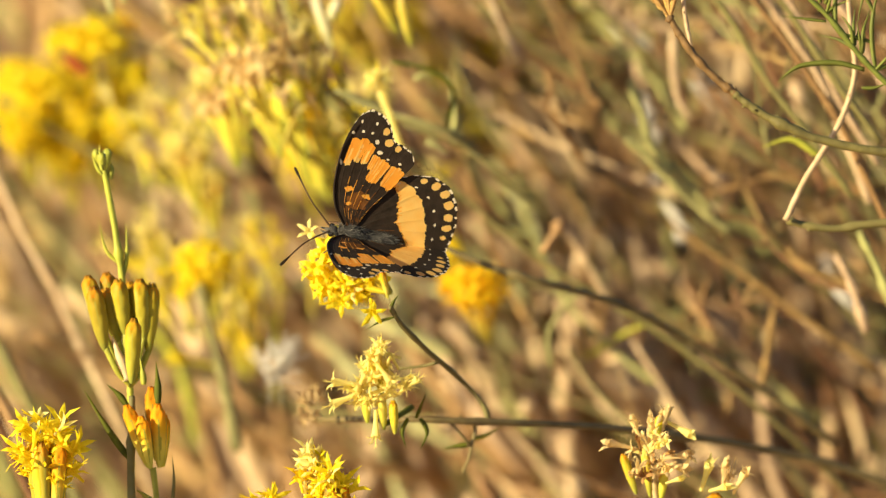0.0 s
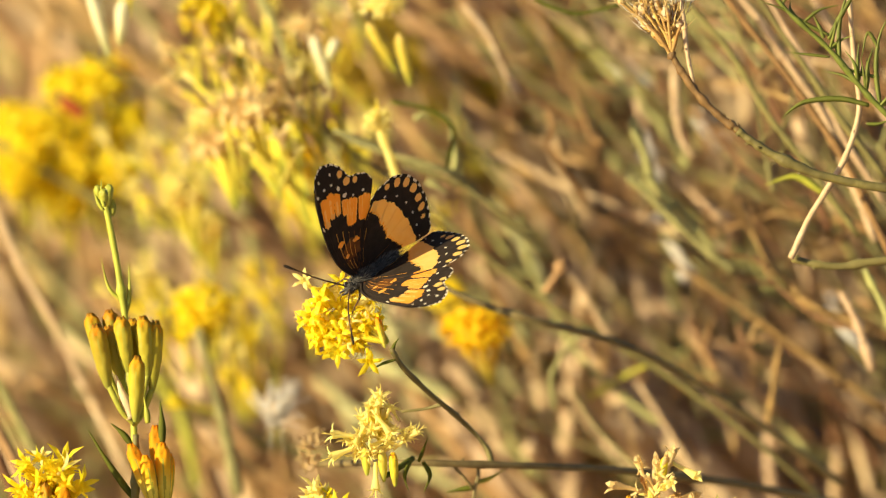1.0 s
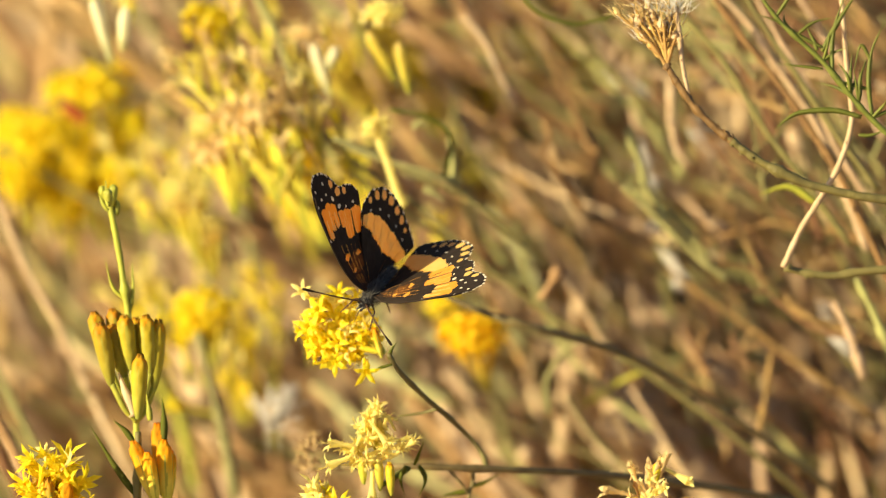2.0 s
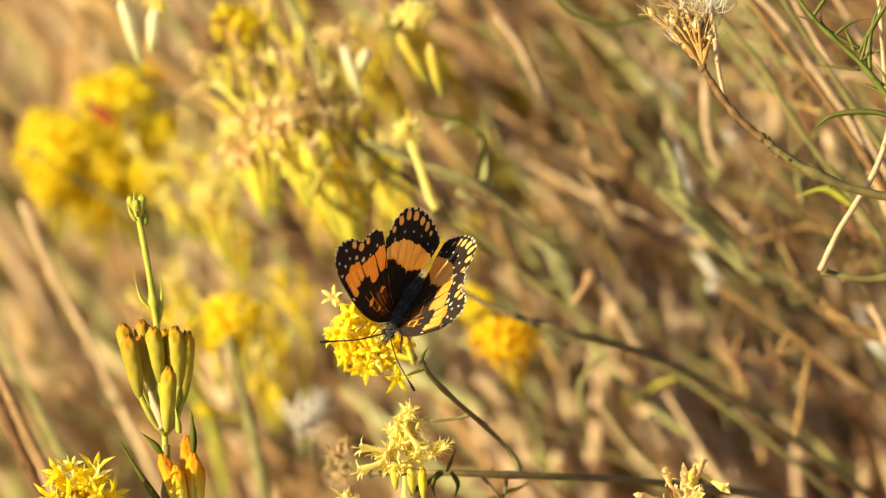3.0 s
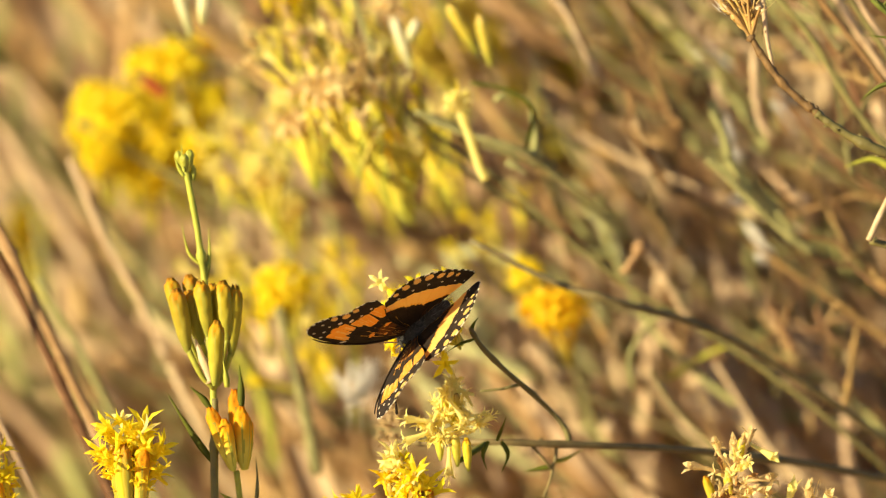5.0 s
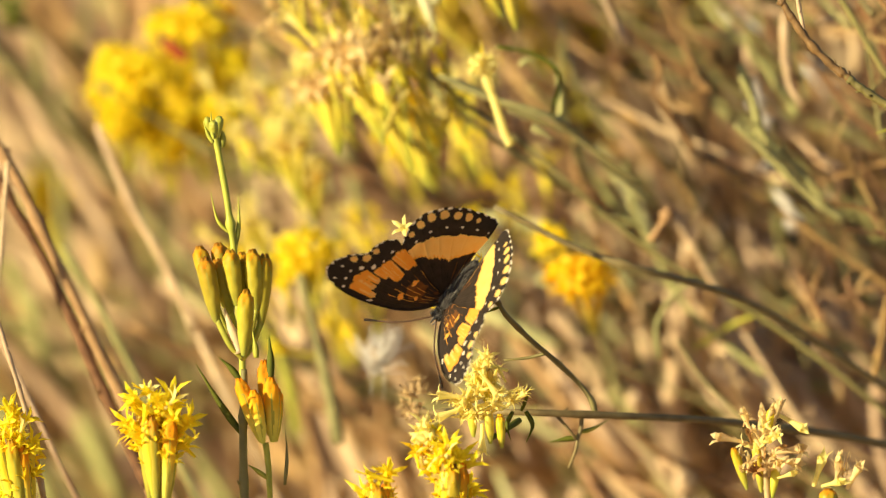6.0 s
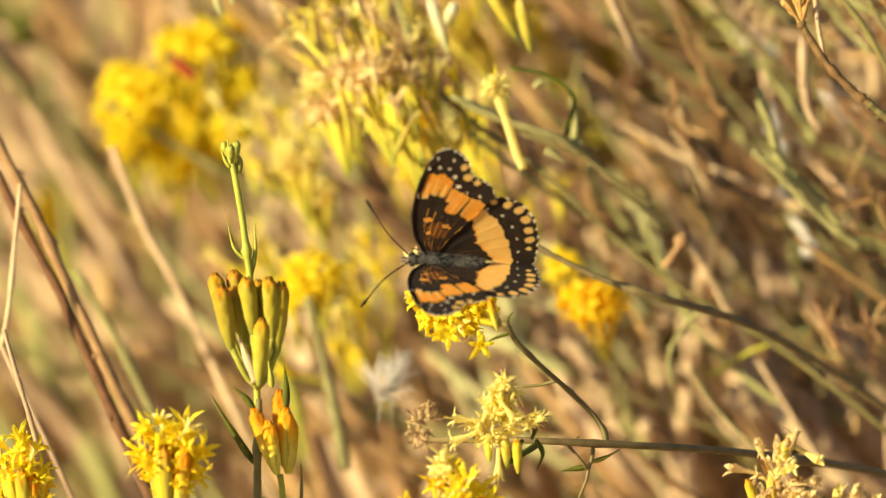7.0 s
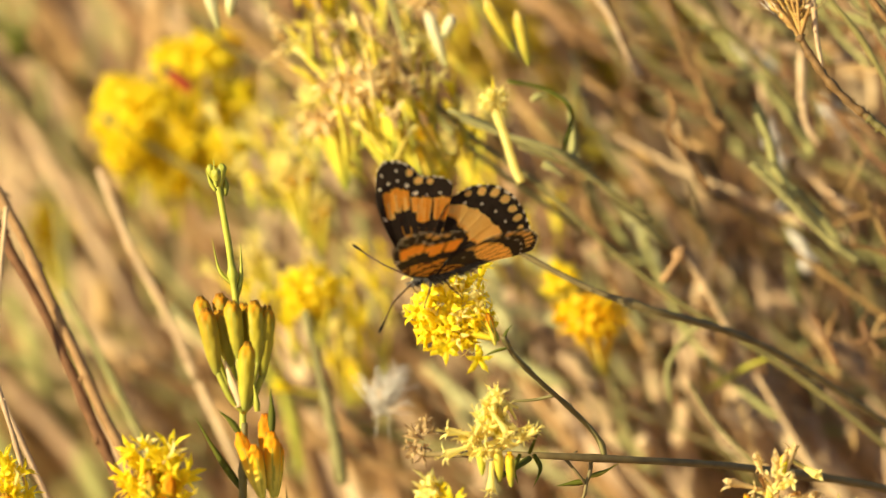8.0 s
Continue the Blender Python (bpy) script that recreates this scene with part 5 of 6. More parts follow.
FORE = dict(
    front=[(0.3, 1.6), (4.2, 3.6), (8.5, 4.3), (13.0, 4.1), (17.0, 3.5), (20.5, 2.6), (23.4, 1.4)],
    edge=[(23.4, 1.4), (25.6, 0.0), (26.4, -1.6), (25.7, -3.3), (24.2, -4.8), (21.9, -5.7), (20.2, -6.2), (19.2, -7.8), (18.0, -9.5), (15.5, -10.4)],
    rear=[(0.3, -0.4), (4.5, -2.5), (8.3, -5.5), (12.1, -8.2), (15.5, -10.4)])
HIND = dict(
    front=[(0.3, 0.4), (5, -1.2), (9.5, -3.4), (13.0, -6.4)],
    edge=[(13.0, -6.4), (14.2, -8.8), (14.5, -11.8), (13.7, -14.4), (11.9, -16.5), (9.5, -17.8), (7.0, -18.5), (4.2, -18.8), (1.4, -18.6), (-0.8, -18.4), (-2.1, -17.6)],
    rear=[(0.3, -1.0), (-0.7, -5), (-1.2, -10), (-2.0, -14), (-2.1, -17.6)])
CELLS = 7
BLACK, BROWN, ORANGE, YELLOW, CREAM, WHITE = range(6)
# the forewing band, cell by cell: inner end, outer end, half width
BAND = (((13.9, 2.55), (20.0, 0.85), 0.90), ((14.8, 0.95), (20.1, -0.95), 0.95), ((14.4, -0.55), (19.0, -2.2), 0.88),
        ((13.2, -1.95), (16.6, -3.3), 0.98), ((10.6, -2.15), (15.5, -4.7), 1.50), ((9.3, -4.9), (14.2, -7.5), 1.62))
# pale dots: place, radius along and across
FORE_DOTS = (((21.0, 1.7), 0.32, 0.30), ((21.5, -0.2), 0.30, 0.30), ((21.3, -1.9), 0.26, 0.26), ((19.5, -2.9), 0.50, 0.38), ((17.2, -3.6), 0.40, 0.55),
             ((15.8, -5.2), 0.25, 0.25), ((15.1, -7.5), 0.28, 0.32), ((14.5, 3.55), 0.75, 0.24), ((23.6, 0.2), 0.36, 0.18), ((23.4, -2.6), 0.40, 0.20))
FORE_SPOTS = (((21.9, -4.5), 0.80, 0.62), ((19.5, -5.2), 0.95, 0.80), ((18.3, -6.9), 0.72, 0.62))
HIND_SPOTS = (((13.2, -10.2), 0.65, 0.60), ((12.7, -12.7), 0.95, 0.75), ((11.5, -14.8), 1.00, 0.85), ((9.3, -16.1), 1.0, 0.9), ((6.7, -16.7), 0.95, 0.85), ((4.4, -17.0), 0.95, 0.75), ((2.1, -16.9), 0.60, 0.48))
BASAL = (((8.8, 1.6), 0.55, 0.85), ((5.5, 1.35), 0.36, 0.50), ((7.3, -1.7), 0.60, 0.85))


def round_spot(x, y, spots, ragged=0.3):
    """Inside one of the uneven spots, whose long axes point to the wing's root."""
    for (sx, sy), along, across in spots:
        r = math.hypot(sx, sy)
        dx, dy = x - sx, y - sy
        p, q = (dx * sx + dy * sy) / r, (dy * sx - dx * sy) / r
        d = (p / along) ** 2 + (q / across) ** 2
        if d < 2.2 and d < 1 + ragged * 1.6 * noise.noise(Vector((x * 1.9, y * 1.9, sx))):
            return True
    return False


def blend_at(v, places):
    """A value along v from (v, value) pairs."""
    for (v0, a), (v1, b) in zip(places, places[1:]):
        if v <= v1:
            return a + (b - a) * (v - v0) / (v1 - v0)
    return places[-1][1]


def band_cell(x, y):
    """How far along which cell of the forewing band a place lies, or None."""
    for k, ((x0, y0), (x1, y1), half) in enumerate(BAND):
        dx, dy = x1 - x0, y1 - y0
        n = math.hypot(dx, dy)
        t, w = ((x - x0) * dx + (y - y0) * dy) / n, ((y - y0) * dx - (x - x0) * dy) / n
        half *= 0.80 + 0.20 * t / n
        ragged = 0.55 * noise.noise(Vector((x * 1.3, y * 1.3, k * 5.0))) + 0.30 * noise.noise(Vector((w * 4, k, 2.0)))
        round_end = 0.55 * (w / half) ** 2
        if abs(w) < half - 0.06 and ragged + round_end * 0.8 < t < n - ragged * 0.5 - round_end:
            return k, t / n, w / half
    return None


def fringe(u, v, seed):
    """The chequered fringe, or None inside it."""
    if u > 0.976 + 0.010 * noise.noise(Vector((v * 60, seed, 0))):
        return WHITE if (v * CELLS * 2 + 0.4 * noise.noise(Vector((v * 30, seed, 0)))) % 1 < 0.56 else BLACK
    return None


def fore_tone(u, v, x, y):
    f = fringe(u, v, 2.0)
    if f is not None:
        return f
    if round_spot(x, y, FORE_SPOTS):
        return CREAM
    if round_spot(x, y, FORE_DOTS, 0.25):
        return WHITE
    hit = band_cell(x, y)
    if hit:
        k, t, w = hit
        if k < 4 and t < (0.22, 0.18, 0.16, 0.07)[k] + 0.08 * noise.noise(Vector((x * 2, y * 2, 9.0))) and w < 0.5:
            return CREAM
        return YELLOW if k < 3 and abs(w - 0.1) < 0.28 and t < 0.62 + 0.3 * noise.noise(Vector((x, y, 3.0))) or k > 2 and noise.noise(Vector((w * 4.5, t * 1.2, k * 3.0))) > 0.22 else ORANGE
    if round_spot(x, y, BASAL, 0.5):
        return ORANGE if noise.noise(Vector((x * 3, y * 3, 1.0))) < 0.25 else CREAM
    if u < 0.44:
        vein = (v * CELLS) % 1
        if (vein < 0.05 or vein > 0.95) and 0.08 < u and v > 0.2:
            return ORANGE if noise.noise(Vector((u * 9, v * 3, 8.0))) > -0.05 else BROWN
        if (x - 6.4) ** 2 / 7.0 + (y + 0.3) ** 2 / 3.4 < 0.8 + 0.9 * noise.noise(Vector((x * 0.9, y * 0.9, 4.0))):
            return BROWN
        if u < 0.2 and noise.noise(Vector((u * 14, v * 16, 4.0))) > 0.30:
            return BROWN
    return BLACK


def hind_band(v, n):
    return (blend_at(v, ((0, 0.80), (0.15, 0.68), (0.35, 0.53), (0.6, 0.45), (0.9, 0.50), (1, 0.53))) + n,
            blend_at(v, ((0, 0.87), (0.1, 0.83), (0.3, 0.755), (0.6, 0.715), (1, 0.75))) + n * 0.6)


def hind_tone(u, v, x, y):
    f = fringe(u, v, 5.0)
    if f is not None:
        return f
    c = min(int(v * CELLS), CELLS - 1)
    w = v * CELLS - c
    if round_spot(x, y, HIND_SPOTS, 0.2):
        return CREAM
    if math.hypot((u - 0.80) * 18, (w - 0.5) * 2.2) < 0.20 + 0.08 * noise.noise(Vector((c, 1.0, 0))):
        return WHITE
    n = 0.020 * noise.noise(Vector((u * 9, v * 40, 7.0)))
    low, top = hind_band(min(1, v * 1.08), n - 0.014 * (abs(w - 0.5) * 2) ** 2)
    if low < u < top:
        if (w < 0.022 or w > 0.978) and noise.noise(Vector((u * 7, c, 3.0))) > -0.15:
            return BROWN
        return ORANGE if u < low + 0.015 + 0.05 * noise.noise(Vector((u * 30, v * 60, 3.0))) else YELLOW
    if u < low and v > 0.70 and noise.noise(Vector((u * 5, v * 70, 2.0))) > 0.30 - 0.5 * (v - 0.7):
        return YELLOW if v > 0.86 and noise.noise(Vector((u * 4, v * 90, 6.0))) > 0.25 else BROWN
    return BLACK


def fore_under(u, v, x, y):
    f = fringe(u, v, 2.0)
    if f is not None:
        return f
    if round_spot(x, y, FORE_SPOTS):
        return CREAM
    if round_spot(x, y, FORE_DOTS, 0.25):
        return WHITE
    hit = band_cell(x, y)
    if hit:
        return CREAM if hit[1] < 0.14 and hit[0] < 4 else ORANGE
    n = 0.04 * noise.noise(Vector((u * 8, v * 25, 2.0)))
    if u < 0.37 + n:
        return ORANGE if noise.noise(Vector((x * 0.7, y * 0.7, 6.0))) > -0.1 else BROWN
    return BLACK


def hind_under(u, v, x, y):
    f = fringe(u, v, 5.0)
    if f is not None:
        return f
    c = min(int(v * CELLS), CELLS - 1)
    w = v * CELLS - c
    n = 0.025 * noise.noise(Vector((u * 8, v * 25, 8.0)))
    if round_spot(x, y, HIND_SPOTS, 0.2):
        return CREAM
    low, top = hind_band(min(1, v * 1.08), n * 0.6)
    if u > top:
        return WHITE if math.hypot((u - 0.83) * 18, (w - 0.5) * 2.2) < 0.2 else BLACK
    if 0.30 + n < u < low - 0.02:
        return WHITE if c % 2 and math.hypot((u - 0.46) * 14, (w - 0.5) * 2) < 0.25 else BLACK
    if w < 0.07 or w > 0.96 and u < low + 0.12:
        return BROWN
    if u > low - 0.02 and noise.noise(Vector((u * 6, v * 55, 4.0))) > 0.28:
        return BROWN if noise.noise(Vector((u * 9, v * 30, 1.0))) > 0.15 else CREAM
    return YELLOW if u > low - 0.02 else ORANGE if noise.noise(Vector((x * 0.7, y * 0.7, 3.0))) > 0.0 else BROWN


def wing(name, shape, tone, under, side, lift, label):
    """A thin veined wing with an upper and an under skin; side 1 or -1; pattern laid cell by cell."""
    nu, nv = 190, 140
    bm = bmesh.new()
    grid, plan = [], []
    c1, i1 = curve2(shape["front"], 1), curve2(shape["rear"], 1)
    for a in range(nu + 1):
        u = a / nu
        f, r = curve2(shape["front"], u), curve2(shape["rear"], u)
        row, flat = [], []
        for b in range(nv + 1):
            v = b / nv
            bulge = curve2(shape["edge"], v) - c1.lerp(i1, v)
            scallop = (0.20 * abs(math.sin(math.pi * v * CELLS)) + 0.16 * noise.noise(Vector((v * 38, side, lift)))) * u ** 8
            p = f.lerp(r, v) + bulge * (u ** 1.6)
            p += bulge.normalized() * (scallop - 0.2 * u ** 8) if bulge.length > 1e-4 else Vector()
            rib = 0.055 * math.exp(-(((v * CELLS + 0.5) % 1 - 0.5) / 0.07) ** 2) * min(1, u * 4) * (1 - u * 0.6)
            z = lift + rib + 0.9 * u * u * (v - 0.35) * 0.6 - 0.7 * u * u * 0.5 + 0.10 * noise.noise(Vector((u * 5, v * 5, lift)))
            row.append(bm.verts.new(Vector((side * p.x, p.y, z)) * S))
            flat.append((p.x, p.y))
        grid.append(row)
        plan.append(flat)
    for a in range(nu):
        for b in range(nv):
            q = (grid[a][b], grid[a + 1][b], grid[a + 1][b + 1], grid[a][b + 1])
            face = bm.faces.new(q if side < 0 else q[::-1])
            face.material_index = tone((a + 0.5) / nu, (b + 0.5) / nv, *plan[a][b])
    below = [[bm.verts.new(v.co - Vector((0, 0, 0.00005))) for v in row[::2]] for row in grid[::2]]
    for a in range(nu // 2):
        for b in range(nv // 2):
            q = (below[a][b], below[a + 1][b], below[a + 1][b + 1], below[a][b + 1])
            face = bm.faces.new(q if side > 0 else q[::-1])
            face.material_index = under((a + 0.5) * 2 / nu, (b + 0.5) * 2 / nv, *plan[a * 2][b * 2])
    ob = put(name, bm, [M[k] for k in ("wing_black", "wing_brown", "wing_orange", "wing_yellow", "wing_cream", "wing_white")], butterfly, label)
    bm = bmesh.new()
    line = [grid_point for grid_point in (Vector((side * curve2(shape["front"], t / 20).x, curve2(shape["front"], t / 20).y, lift)) * S for t in range(21))]
    tube(bm, line, 0.00026, 0.00010, 6, 0.05, 3)
    put("vein", bm, M["wing_black"], ob, "dark leading vein")
    return ob


wings = {
    "fore_right": wing("forewing", FORE, fore_tone, fore_under, 1, 0.25, "black forewing with an orange band and white dots"),
    "fore_left": wing("forewing", FORE, fore_tone, fore_under, -1, 0.25, "black forewing with an orange band and white dots"),
    "hind_right": wing("hindwing", HIND, hind_tone, hind_under, 1, 0.0, "black hindwing with a broad yellow band and pale spots"),
    "hind_left": wing("hindwing", HIND, hind_tone, hind_under, -1, 0.0, "black hindwing with a broad yellow band and pale spots"),
}


def blob(name, centre, radii, mat, label="", parent=butterfly, rough=0.08, seed=0):
    bm = bmesh.new()
    bmesh.ops.create_uvsphere(bm, u_segments=18, v_segments=12, radius=1)
    for v in bm.verts:
        n = 1 + rough * noise.noise(v.co * 3 + Vector((seed, 0, 0)))
        v.co = (Vector(centre) + Vector((v.co.x * radii[0], v.co.y * radii[1], v.co.z * radii[2])) * n) * S
    return put(name, bm, M[mat], parent, label)


def hairs(parent, centre, radii, count, length, mat, seed, back=0.6):
    rnd, bm = random.Random(seed), bmesh.new()
    for i in range(count):
        d = Vector([rnd.gauss(0, 1) for _ in range(3)]).normalized()
        p = Vector(centre) + Vector((d.x * radii[0], d.y * radii[1], d.z * radii[2])) * 0.95
        e = (d + Vector((0, -back, 0))).normalized() * length * rnd.uniform(0.5, 1.1)
        tube(bm, [p * S, (p + e * 0.5) * S, (p + e + Vector((0, -0.15, 0))) * S], 0.00006, 0.00002, 3, 0)
    return put("hair", bm, M[mat], parent)


thorax = blob("thorax", (0, 0.1, 0), (1.75, 3.0, 1.6), "body", "furry dark thorax")
hairs(thorax, (0, 0.1, 0), (1.75, 3.0, 1.6), 520, 1.1, "fur", 5)
abdomen = blob("abdomen", (0, -5.0, -0.3), (1.45, 4.3, 1.4), "body", "dark ringed abdomen")
hairs(abdomen, (0, -5.0, -0.3), (1.45, 4.3, 1.4), 420, 1.1, "fur", 6, 1.1)
skull = blob("head", (0, 3.7, -0.1), (1.05, 1.0, 0.95), "body", "dark furry head")
hairs(skull, (0, 3.7, -0.1), (1.05, 1.0, 0.95), 140, 0.6, "fur", 7, -0.4)
for s in (-1, 1):
    blob("eye", (s * 0.85, 4.1, 0.1), (0.5, 0.55, 0.6), "eye", "glossy dark eye", skull, 0)
    bm = bmesh.new()
    tube(bm, spline([Vector(p) * S for p in ((s * 0.3, 4.5, -0.5), (s * 0.35, 5.4, -0.6), (s * 0.25, 6.1, -0.2))], 4), 0.00030, 0.00012, 5, 0.2, s)
    put("palp", bm, M["fur"], skull)
    root = Vector((s * 0.4, 4.4, 0.5))
    tip = Vector((s * 8.9, 12.2, 3.0))
    mid = root.lerp(tip, 0.5) + Vector((s * -0.4, 0.5, 0.5))
    line = spline([root * S, mid * S, tip * S], 14)
    bm = bmesh.new()
    tube(bm, line, 0.00013, 0.00012, 6, 0.1, s, True, [(k / 14, 0.25) for k in range(1, 14)])
    feeler = put("antenna", bm, M["leg"], butterfly, "thin ringed antenna")
    bm = bmesh.new()
    d = (line[-1] - line[-4]).normalized()
    tube(bm, [line[-1] + d * S * q for q in (-1.2, -0.6, 0.2, 0.9, 1.3)], 0.00016, 0.00022, 7, 0.05, 1, True, ((0.6, 0.5),))
    put("club", bm, M["wing_black"], feeler, "black antenna club")
    for j, (y, ox, oy, oz) in enumerate(((1.6, 2.6, 3.0, -4.6), (-0.6, 3.4, -2.0, -4.6))):
        bm = bmesh.new()
        tube(bm, [Vector(p) * S for p in ((s * 0.7, y, -0.9), (s * (0.9 + ox * 0.55), y + oy * 0.35, -1.6), (s * (0.7 + ox * 0.85), y + oy * 0.8, oz * 0.75), (s * (0.7 + ox), y + oy, oz))], 0.00022, 0.00010, 5, 0.1, j)
        put("leg", bm, M["leg"], butterfly)
bm = bmesh.new()
tube(bm, spline([Vector(p) * S for p in ((0, 4.4, -0.7), (0, 5.2, -2.2), (0, 4.8, -4.4))], 5), 0.00010, 0.00007, 5, 0, 1)
put("proboscis", bm, M["leg"], skull)

BUTTERFLY = [
    (0, pose(-0.00688, -0.00445, 0.74653, 17.95, -49.81, 78.52)),
    (0.3, pose(-0.00384, -0.00668, 0.74414, 0.94, -43.17, 116.14)),
    (0.5, pose(-0.00518, -0.00421, 0.74502, -19.38, -33.25, 131.14)),
    (0.8, pose(-0.00400, -0.00411, 0.74644, -21.84, -38.20, 144.35)),
    (1, pose(-0.00481, -0.00337, 0.74592, -24.89, -39.71, 147.22)),
    (1.2, pose(-0.00431, -0.00255, 0.74461, -19.96, -30.41, 160.65)),
    (2.3, pose(-0.00272, -0.00404, 0.74341, -17.36, -24.86, 159.62)),
    (2.5, pose(-0.00517, -0.00571, 0.74183, -33.04, -20.52, 159.35)),
    (2.7, pose(-0.00341, -0.00697, 0.74182, -57.29, -20.33, 165.23)),
    (3, pose(-0.00403, -0.00636, 0.74137, -45.17, -23.46, 164.30)),
    (3.5, pose(-0.00354, -0.00651, 0.74085, -40.17, -20.92, 158.33)),
    (3.7, pose(-0.00354, -0.00611, 0.74106, -41.83, -29.17, 160.96)),
    (4, pose(-0.00872, -0.00835, 0.73793, -46.61, -39.52, 154.25)),
    (4.2, pose(-0.00923, -0.00674, 0.73702, -58.32, -40.55, 151.63)),
    (4.5, pose(-0.01009, -0.00739, 0.73505, -89.81, -42.14, 155.51)),
    (4.7, pose(-0.00944, -0.00724, 0.73415, -88.52, -46.62, 151.63)),
    (5.8, pose(-0.01140, -0.00894, 0.73311, -78.55, -36.95, 149.14)),
    (6, pose(-0.00816, -0.00834, 0.73357, -76.45, -31.81, 149.66)),
    (6.2, pose(-0.00864, -0.00782, 0.73725, -63.25, -15.60, 154.17)),
    (6.5, pose(-0.00664, -0.00844, 0.73751, -60.99, -19.89, 152.99)),
    (6.8, pose(-0.00790, -0.00591, 0.74087, -13.13, -55.04, 125.84)),
    (7, pose(-0.01244, -0.00532, 0.74413, 4.89, -57.95, 86.87)),
    (7.2, pose(-0.01304, -0.00581, 0.74387, -17.97, -43.01, 105.16)),
    (7.5, pose(-0.01069, -0.00571, 0.74561, -22.55, -32.97, 108.28)),
    (8, pose(-0.01148, -0.00610, 0.74474, -25.22, -34.69, 108.90)),
]
# seconds, forewing raised, swung forward, hindwing raised, swung forward, in degrees
RIGHT = [(0, 53.9, 7.1, 53.0, -2.8), (0.3, 24.7, 11.9, 38.6, 7.6), (0.5, 52.7, 7.5, 56.2, -1.8), (0.8, 36.3, 10.3, 43.4, 4.5), (1, 53.4, 11.5, 55.6, 1.3), (1.2, 54.0, 9.0, 56.1, 1.2), (2.3, 44.8, 9.9, 49.3, 2.6), (2.5, 46.0, 11.4, 49.3, 2.6), (2.7, 75.4, 6.7, 76.7, -3.7), (3, 63.2, 10.4, 64.2, 0.7), (3.5, 75.0, 12.5, 77.6, 2.4), (3.7, 61.3, 18.0, 61.6, 7.3), (4, 50.0, 13.7, 50.2, 4.0), (4.2, 58.5, 9.6, 58.6, 1.5), (4.5, 71.4, 8.6, 70.9, 3.9), (4.7, 68.0, 11.7, 71.1, 4.7), (5.8, 72.1, 7.1, 73.8, 2.7), (6, 54.7, 10.1, 53.5, 5.7), (6.2, 60.5, 8.1, 59.3, 1.9), (6.5, 45.7, 12.9, 43.9, 4.0), (6.8, 49.9, 12.3, 49.7, 8.3), (7, 57.8, 0.7, 58.1, 1.5), (7.2, 68.6, 2.7, 69.6, -0.6), (7.5, 77.8, 6.8, 79.2, 0.8), (8, 73.6, 5.8, 74.6, -0.7)]
LEFT = [(0, 53.6, 4.8, 50.4, 0.7), (0.3, 27.1, 9.7, 25.6, -7.2), (0.5, 52.9, 10.0, 53.3, -5.8), (0.8, 35.7, 10.7, 37.2, 5.9), (1, 52.8, 11.5, 54.1, 4.8), (1.2, 55.8, 9.1, 55.6, 14.4), (2.3, 44.8, 10.6, 45.4, 4.6), (2.5, 46.0, 11.3, 47.9, 5.8), (2.7, 76.4, 8.8, 79.0, 0.7), (3, 64.1, 9.5, 62.9, 5.5), (3.5, 74.2, 5.2, 74.7, -4.0), (3.7, 62.1, 18.5, 62.1, 0.0), (4, 48.9, 11.2, 49.5, 5.1), (4.2, 58.4, 11.3, 56.3, -1.3), (4.5, 73.0, 6.9, 70.7, 4.1), (4.7, 67.7, 9.4, 64.8, 6.4), (5.8, 73.2, 7.7, 71.6, 6.7), (6, 54.1, 8.4, 52.9, 6.5), (6.2, 60.2, 11.0, 60.8, -2.2), (6.5, 45.0, 10.9, 45.0, 6.6), (6.8, 50.1, 11.1, 52.1, 10.3), (7, 57.4, 2.0, 55.5, -6.7), (7.2, 68.3, 4.8, 69.6, -9.5), (7.5, 77.7, 5.9, 77.6, -10.2), (8, 74.1, 6.1, 72.7, -11.5)]
STAND = [
    (0, (-0.0014, -0.0003, -0.0009)),
    (0.5, (0.0021, 0.0012, 0.0038)),
    (1, (-0.0005, 0.0001, 0.0003)),
    (1.2, (-0.0001, 0.0005, 0.0016)),
    (2.3, (-0.0000, 0.0003, 0.0010)),
    (2.5, (0.0006, 0.0003, 0.0011)),
    (3, (-0.0001, -0.0000, -0.0001)),
    (3.5, (0.0000, 0.0000, 0.0000)),
    (4, (0.0008, 0.0001, 0.0002)),
    (4.5, (0.0001, 0.0001, 0.0004)),
    (4.7, (-0.0007, 0.0005, 0.0015)),
    (5.8, (-0.0001, 0.0011, 0.0034)),
    (6, (0.0010, 0.0007, 0.0023)),
    (6.5, (0.0013, 0.0003, 0.0010)),
    (7, (0.0027, 0.0005, 0.0014)),
    (7.5, (0.0005, -0.0002, -0.0006)),
    (8, (0.0008, -0.0001, -0.0002)),
]
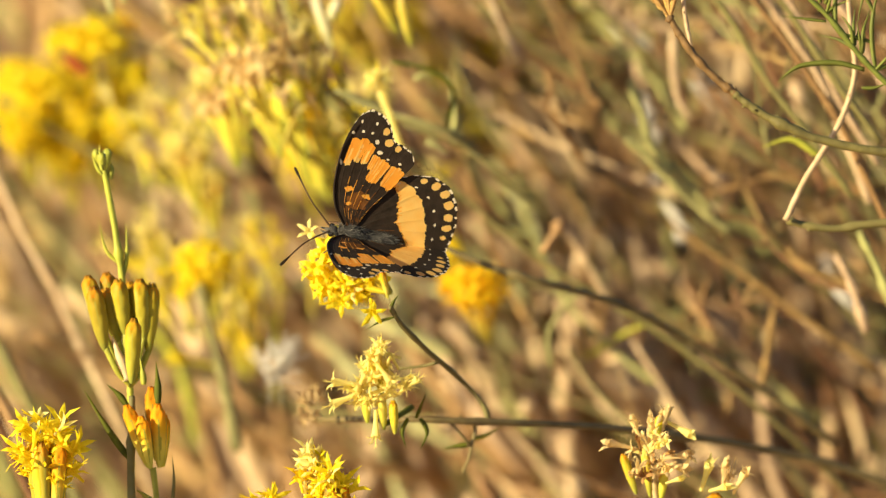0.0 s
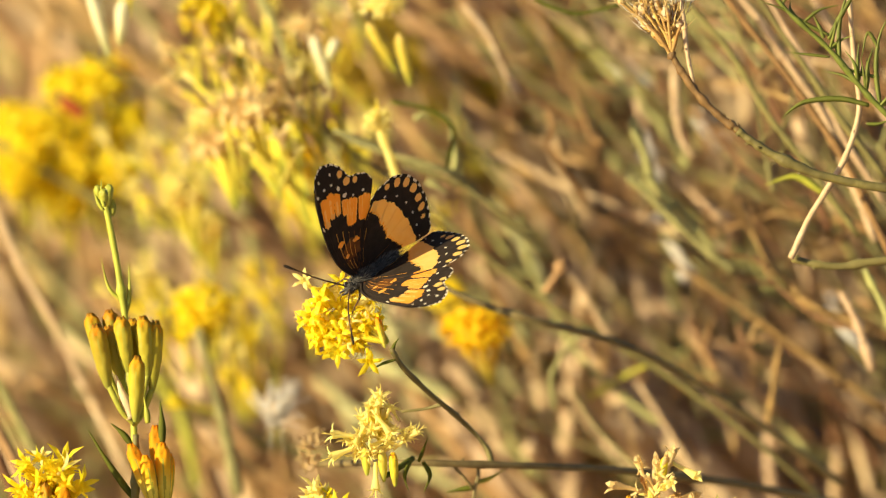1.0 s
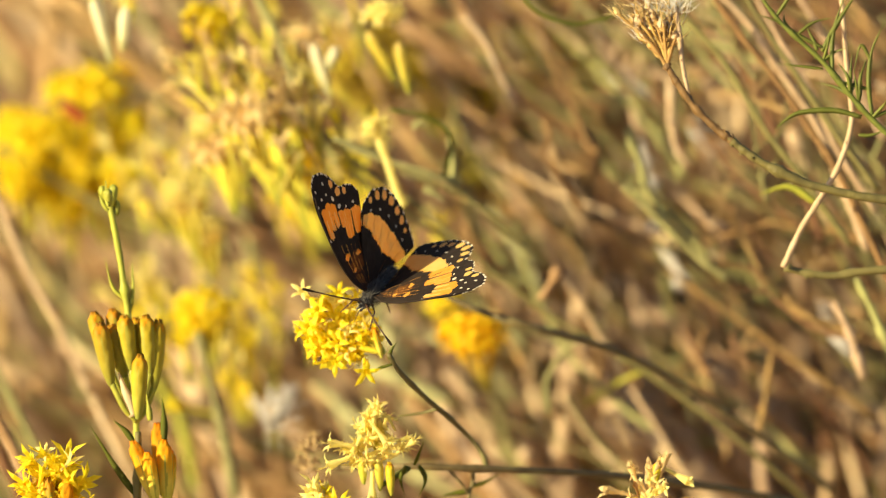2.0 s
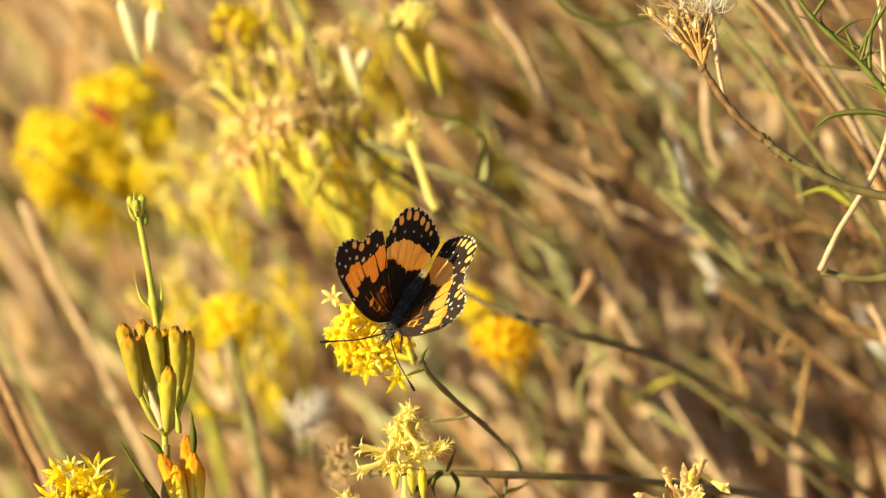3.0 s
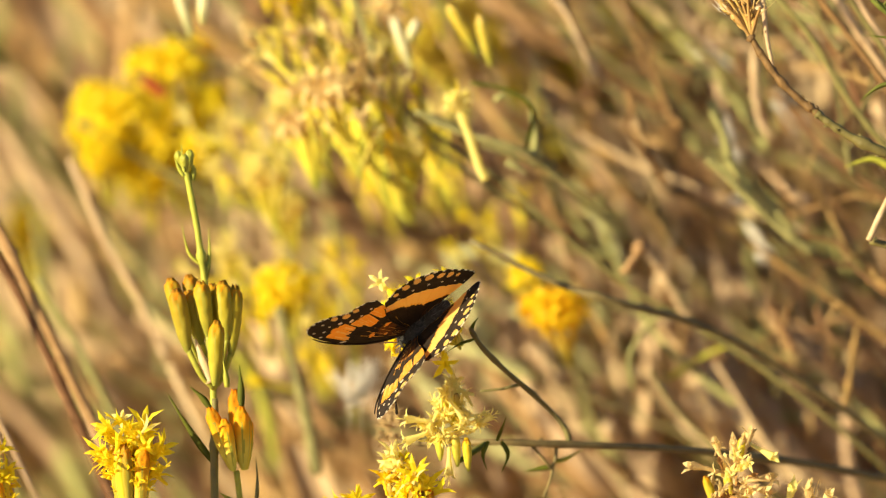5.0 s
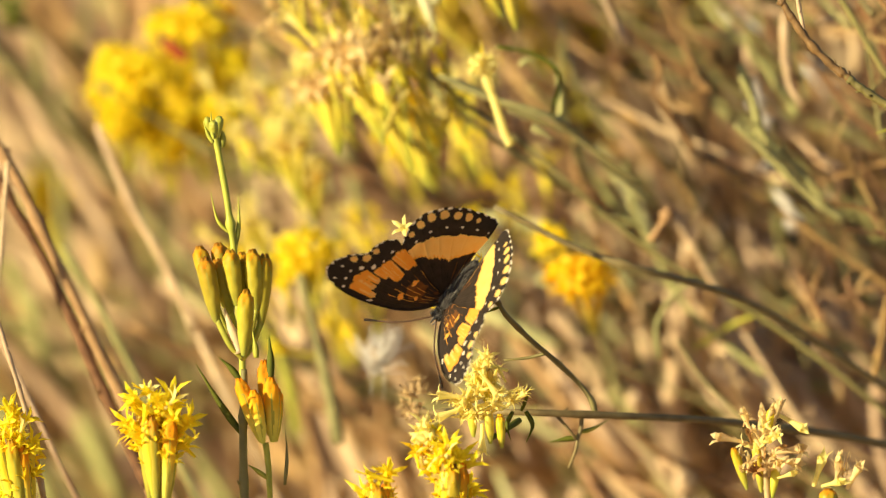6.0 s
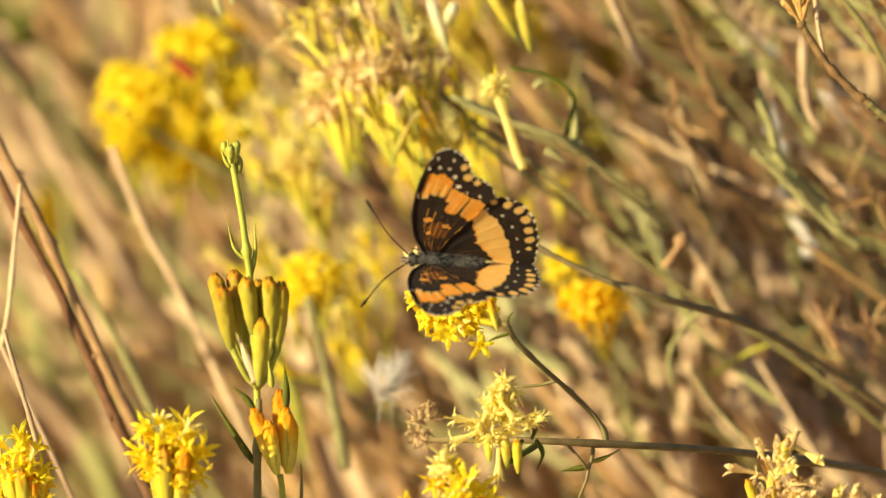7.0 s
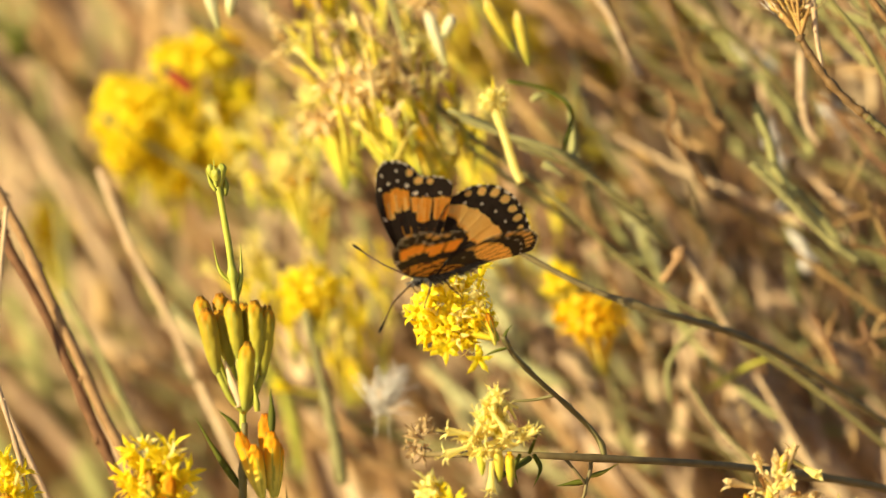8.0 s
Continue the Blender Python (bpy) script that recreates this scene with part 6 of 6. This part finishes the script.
FLOWER = [
    (0, (0.0006, 0.0007, 0.0022)),
    (0.2, (-0.0005, -0.0003, -0.0008)),
    (0.5, (0.0008, -0.0004, -0.0011)),
    (0.7, (-0.0014, -0.0005, -0.0016)),
    (1, (-0.0002, 0.0003, 0.0010)),
    (1.2, (-0.0006, 0.0001, 0.0002)),
    (2.3, (-0.0002, -0.0000, -0.0001)),
    (2.5, (-0.0011, -0.0003, -0.0009)),
    (2.7, (-0.0004, 0.0003, 0.0010)),
    (3, (-0.0003, -0.0001, -0.0003)),
    (3.2, (-0.0003, 0.0004, 0.0013)),
    (3.5, (0.0000, 0.0000, 0.0000)),
    (3.8, (0.0004, 0.0004, 0.0012)),
    (4, (-0.0010, -0.0008, -0.0024)),
    (4.2, (-0.0005, -0.0005, -0.0014)),
    (4.5, (-0.0008, -0.0003, -0.0010)),
    (4.7, (-0.0006, -0.0012, -0.0038)),
    (5.8, (-0.0023, 0.0005, 0.0016)),
    (6, (-0.0008, 0.0002, 0.0008)),
    (6.5, (0.0004, 0.0001, 0.0002)),
    (6.7, (-0.0002, -0.0004, -0.0013)),
    (7, (-0.0005, -0.0002, -0.0006)),
    (7.2, (-0.0005, -0.0002, -0.0006)),
    (7.5, (0.0003, 0.0002, 0.0007)),
    (7.8, (-0.0012, 0.0002, 0.0006)),
    (8, (-0.0004, -0.0002, -0.0006)),
]
FADED = [
    (0, (0.0000, 0.0007, 0.0021)),
    (0.5, (0.0004, -0.0004, -0.0013)),
    (1, (-0.0004, 0.0002, 0.0007)),
    (1.2, (-0.0002, 0.0000, 0.0001)),
    (2.3, (-0.0006, -0.0002, -0.0007)),
    (2.5, (-0.0015, -0.0005, -0.0017)),
    (3, (-0.0003, -0.0000, -0.0001)),
    (3.5, (0.0000, 0.0000, 0.0000)),
    (4, (-0.0016, -0.0006, -0.0019)),
    (4.5, (-0.0007, -0.0003, -0.0009)),
    (4.7, (-0.0009, -0.0001, -0.0004)),
    (5.8, (-0.0018, -0.0001, -0.0003)),
    (6, (0.0004, -0.0005, -0.0014)),
    (6.5, (0.0017, -0.0001, -0.0003)),
    (7, (0.0016, -0.0003, -0.0008)),
    (7.5, (0.0012, 0.0002, 0.0007)),
    (8, (0.0008, -0.0002, -0.0006)),
]


def hinge(side, raised, swung):
    return pose(side * 0.001 * 0.95, 0, 0.0006 * 0.95) @ pose(0, 0, 0, 0, -side * raised, 0) @ pose(0, 0, 0, 0, 0, side * swung)


def motions():
    walk(butterfly, BUTTERFLY)
    for rows, side, name in ((RIGHT, 1, "right"), (LEFT, -1, "left")):
        walk(wings["fore_" + name], [(t, hinge(side, up, fwd)) for t, up, fwd, _, _ in rows])
        walk(wings["hind_" + name], [(t, hinge(side, low, back)) for t, _, _, low, back in rows])
    for ob in SWAYING:
        at = Vector(ob.location)
        walk(ob, [(t, Matrix.Translation(at + Vector(off))) for t, off in STAND])
    for ob, rows in ((head, FLOWER), (faded, FADED)):
        at = Vector(ob.location)
        walk(ob, [(t, Matrix.Translation(at + Vector(off))) for t, off in rows])


motions()
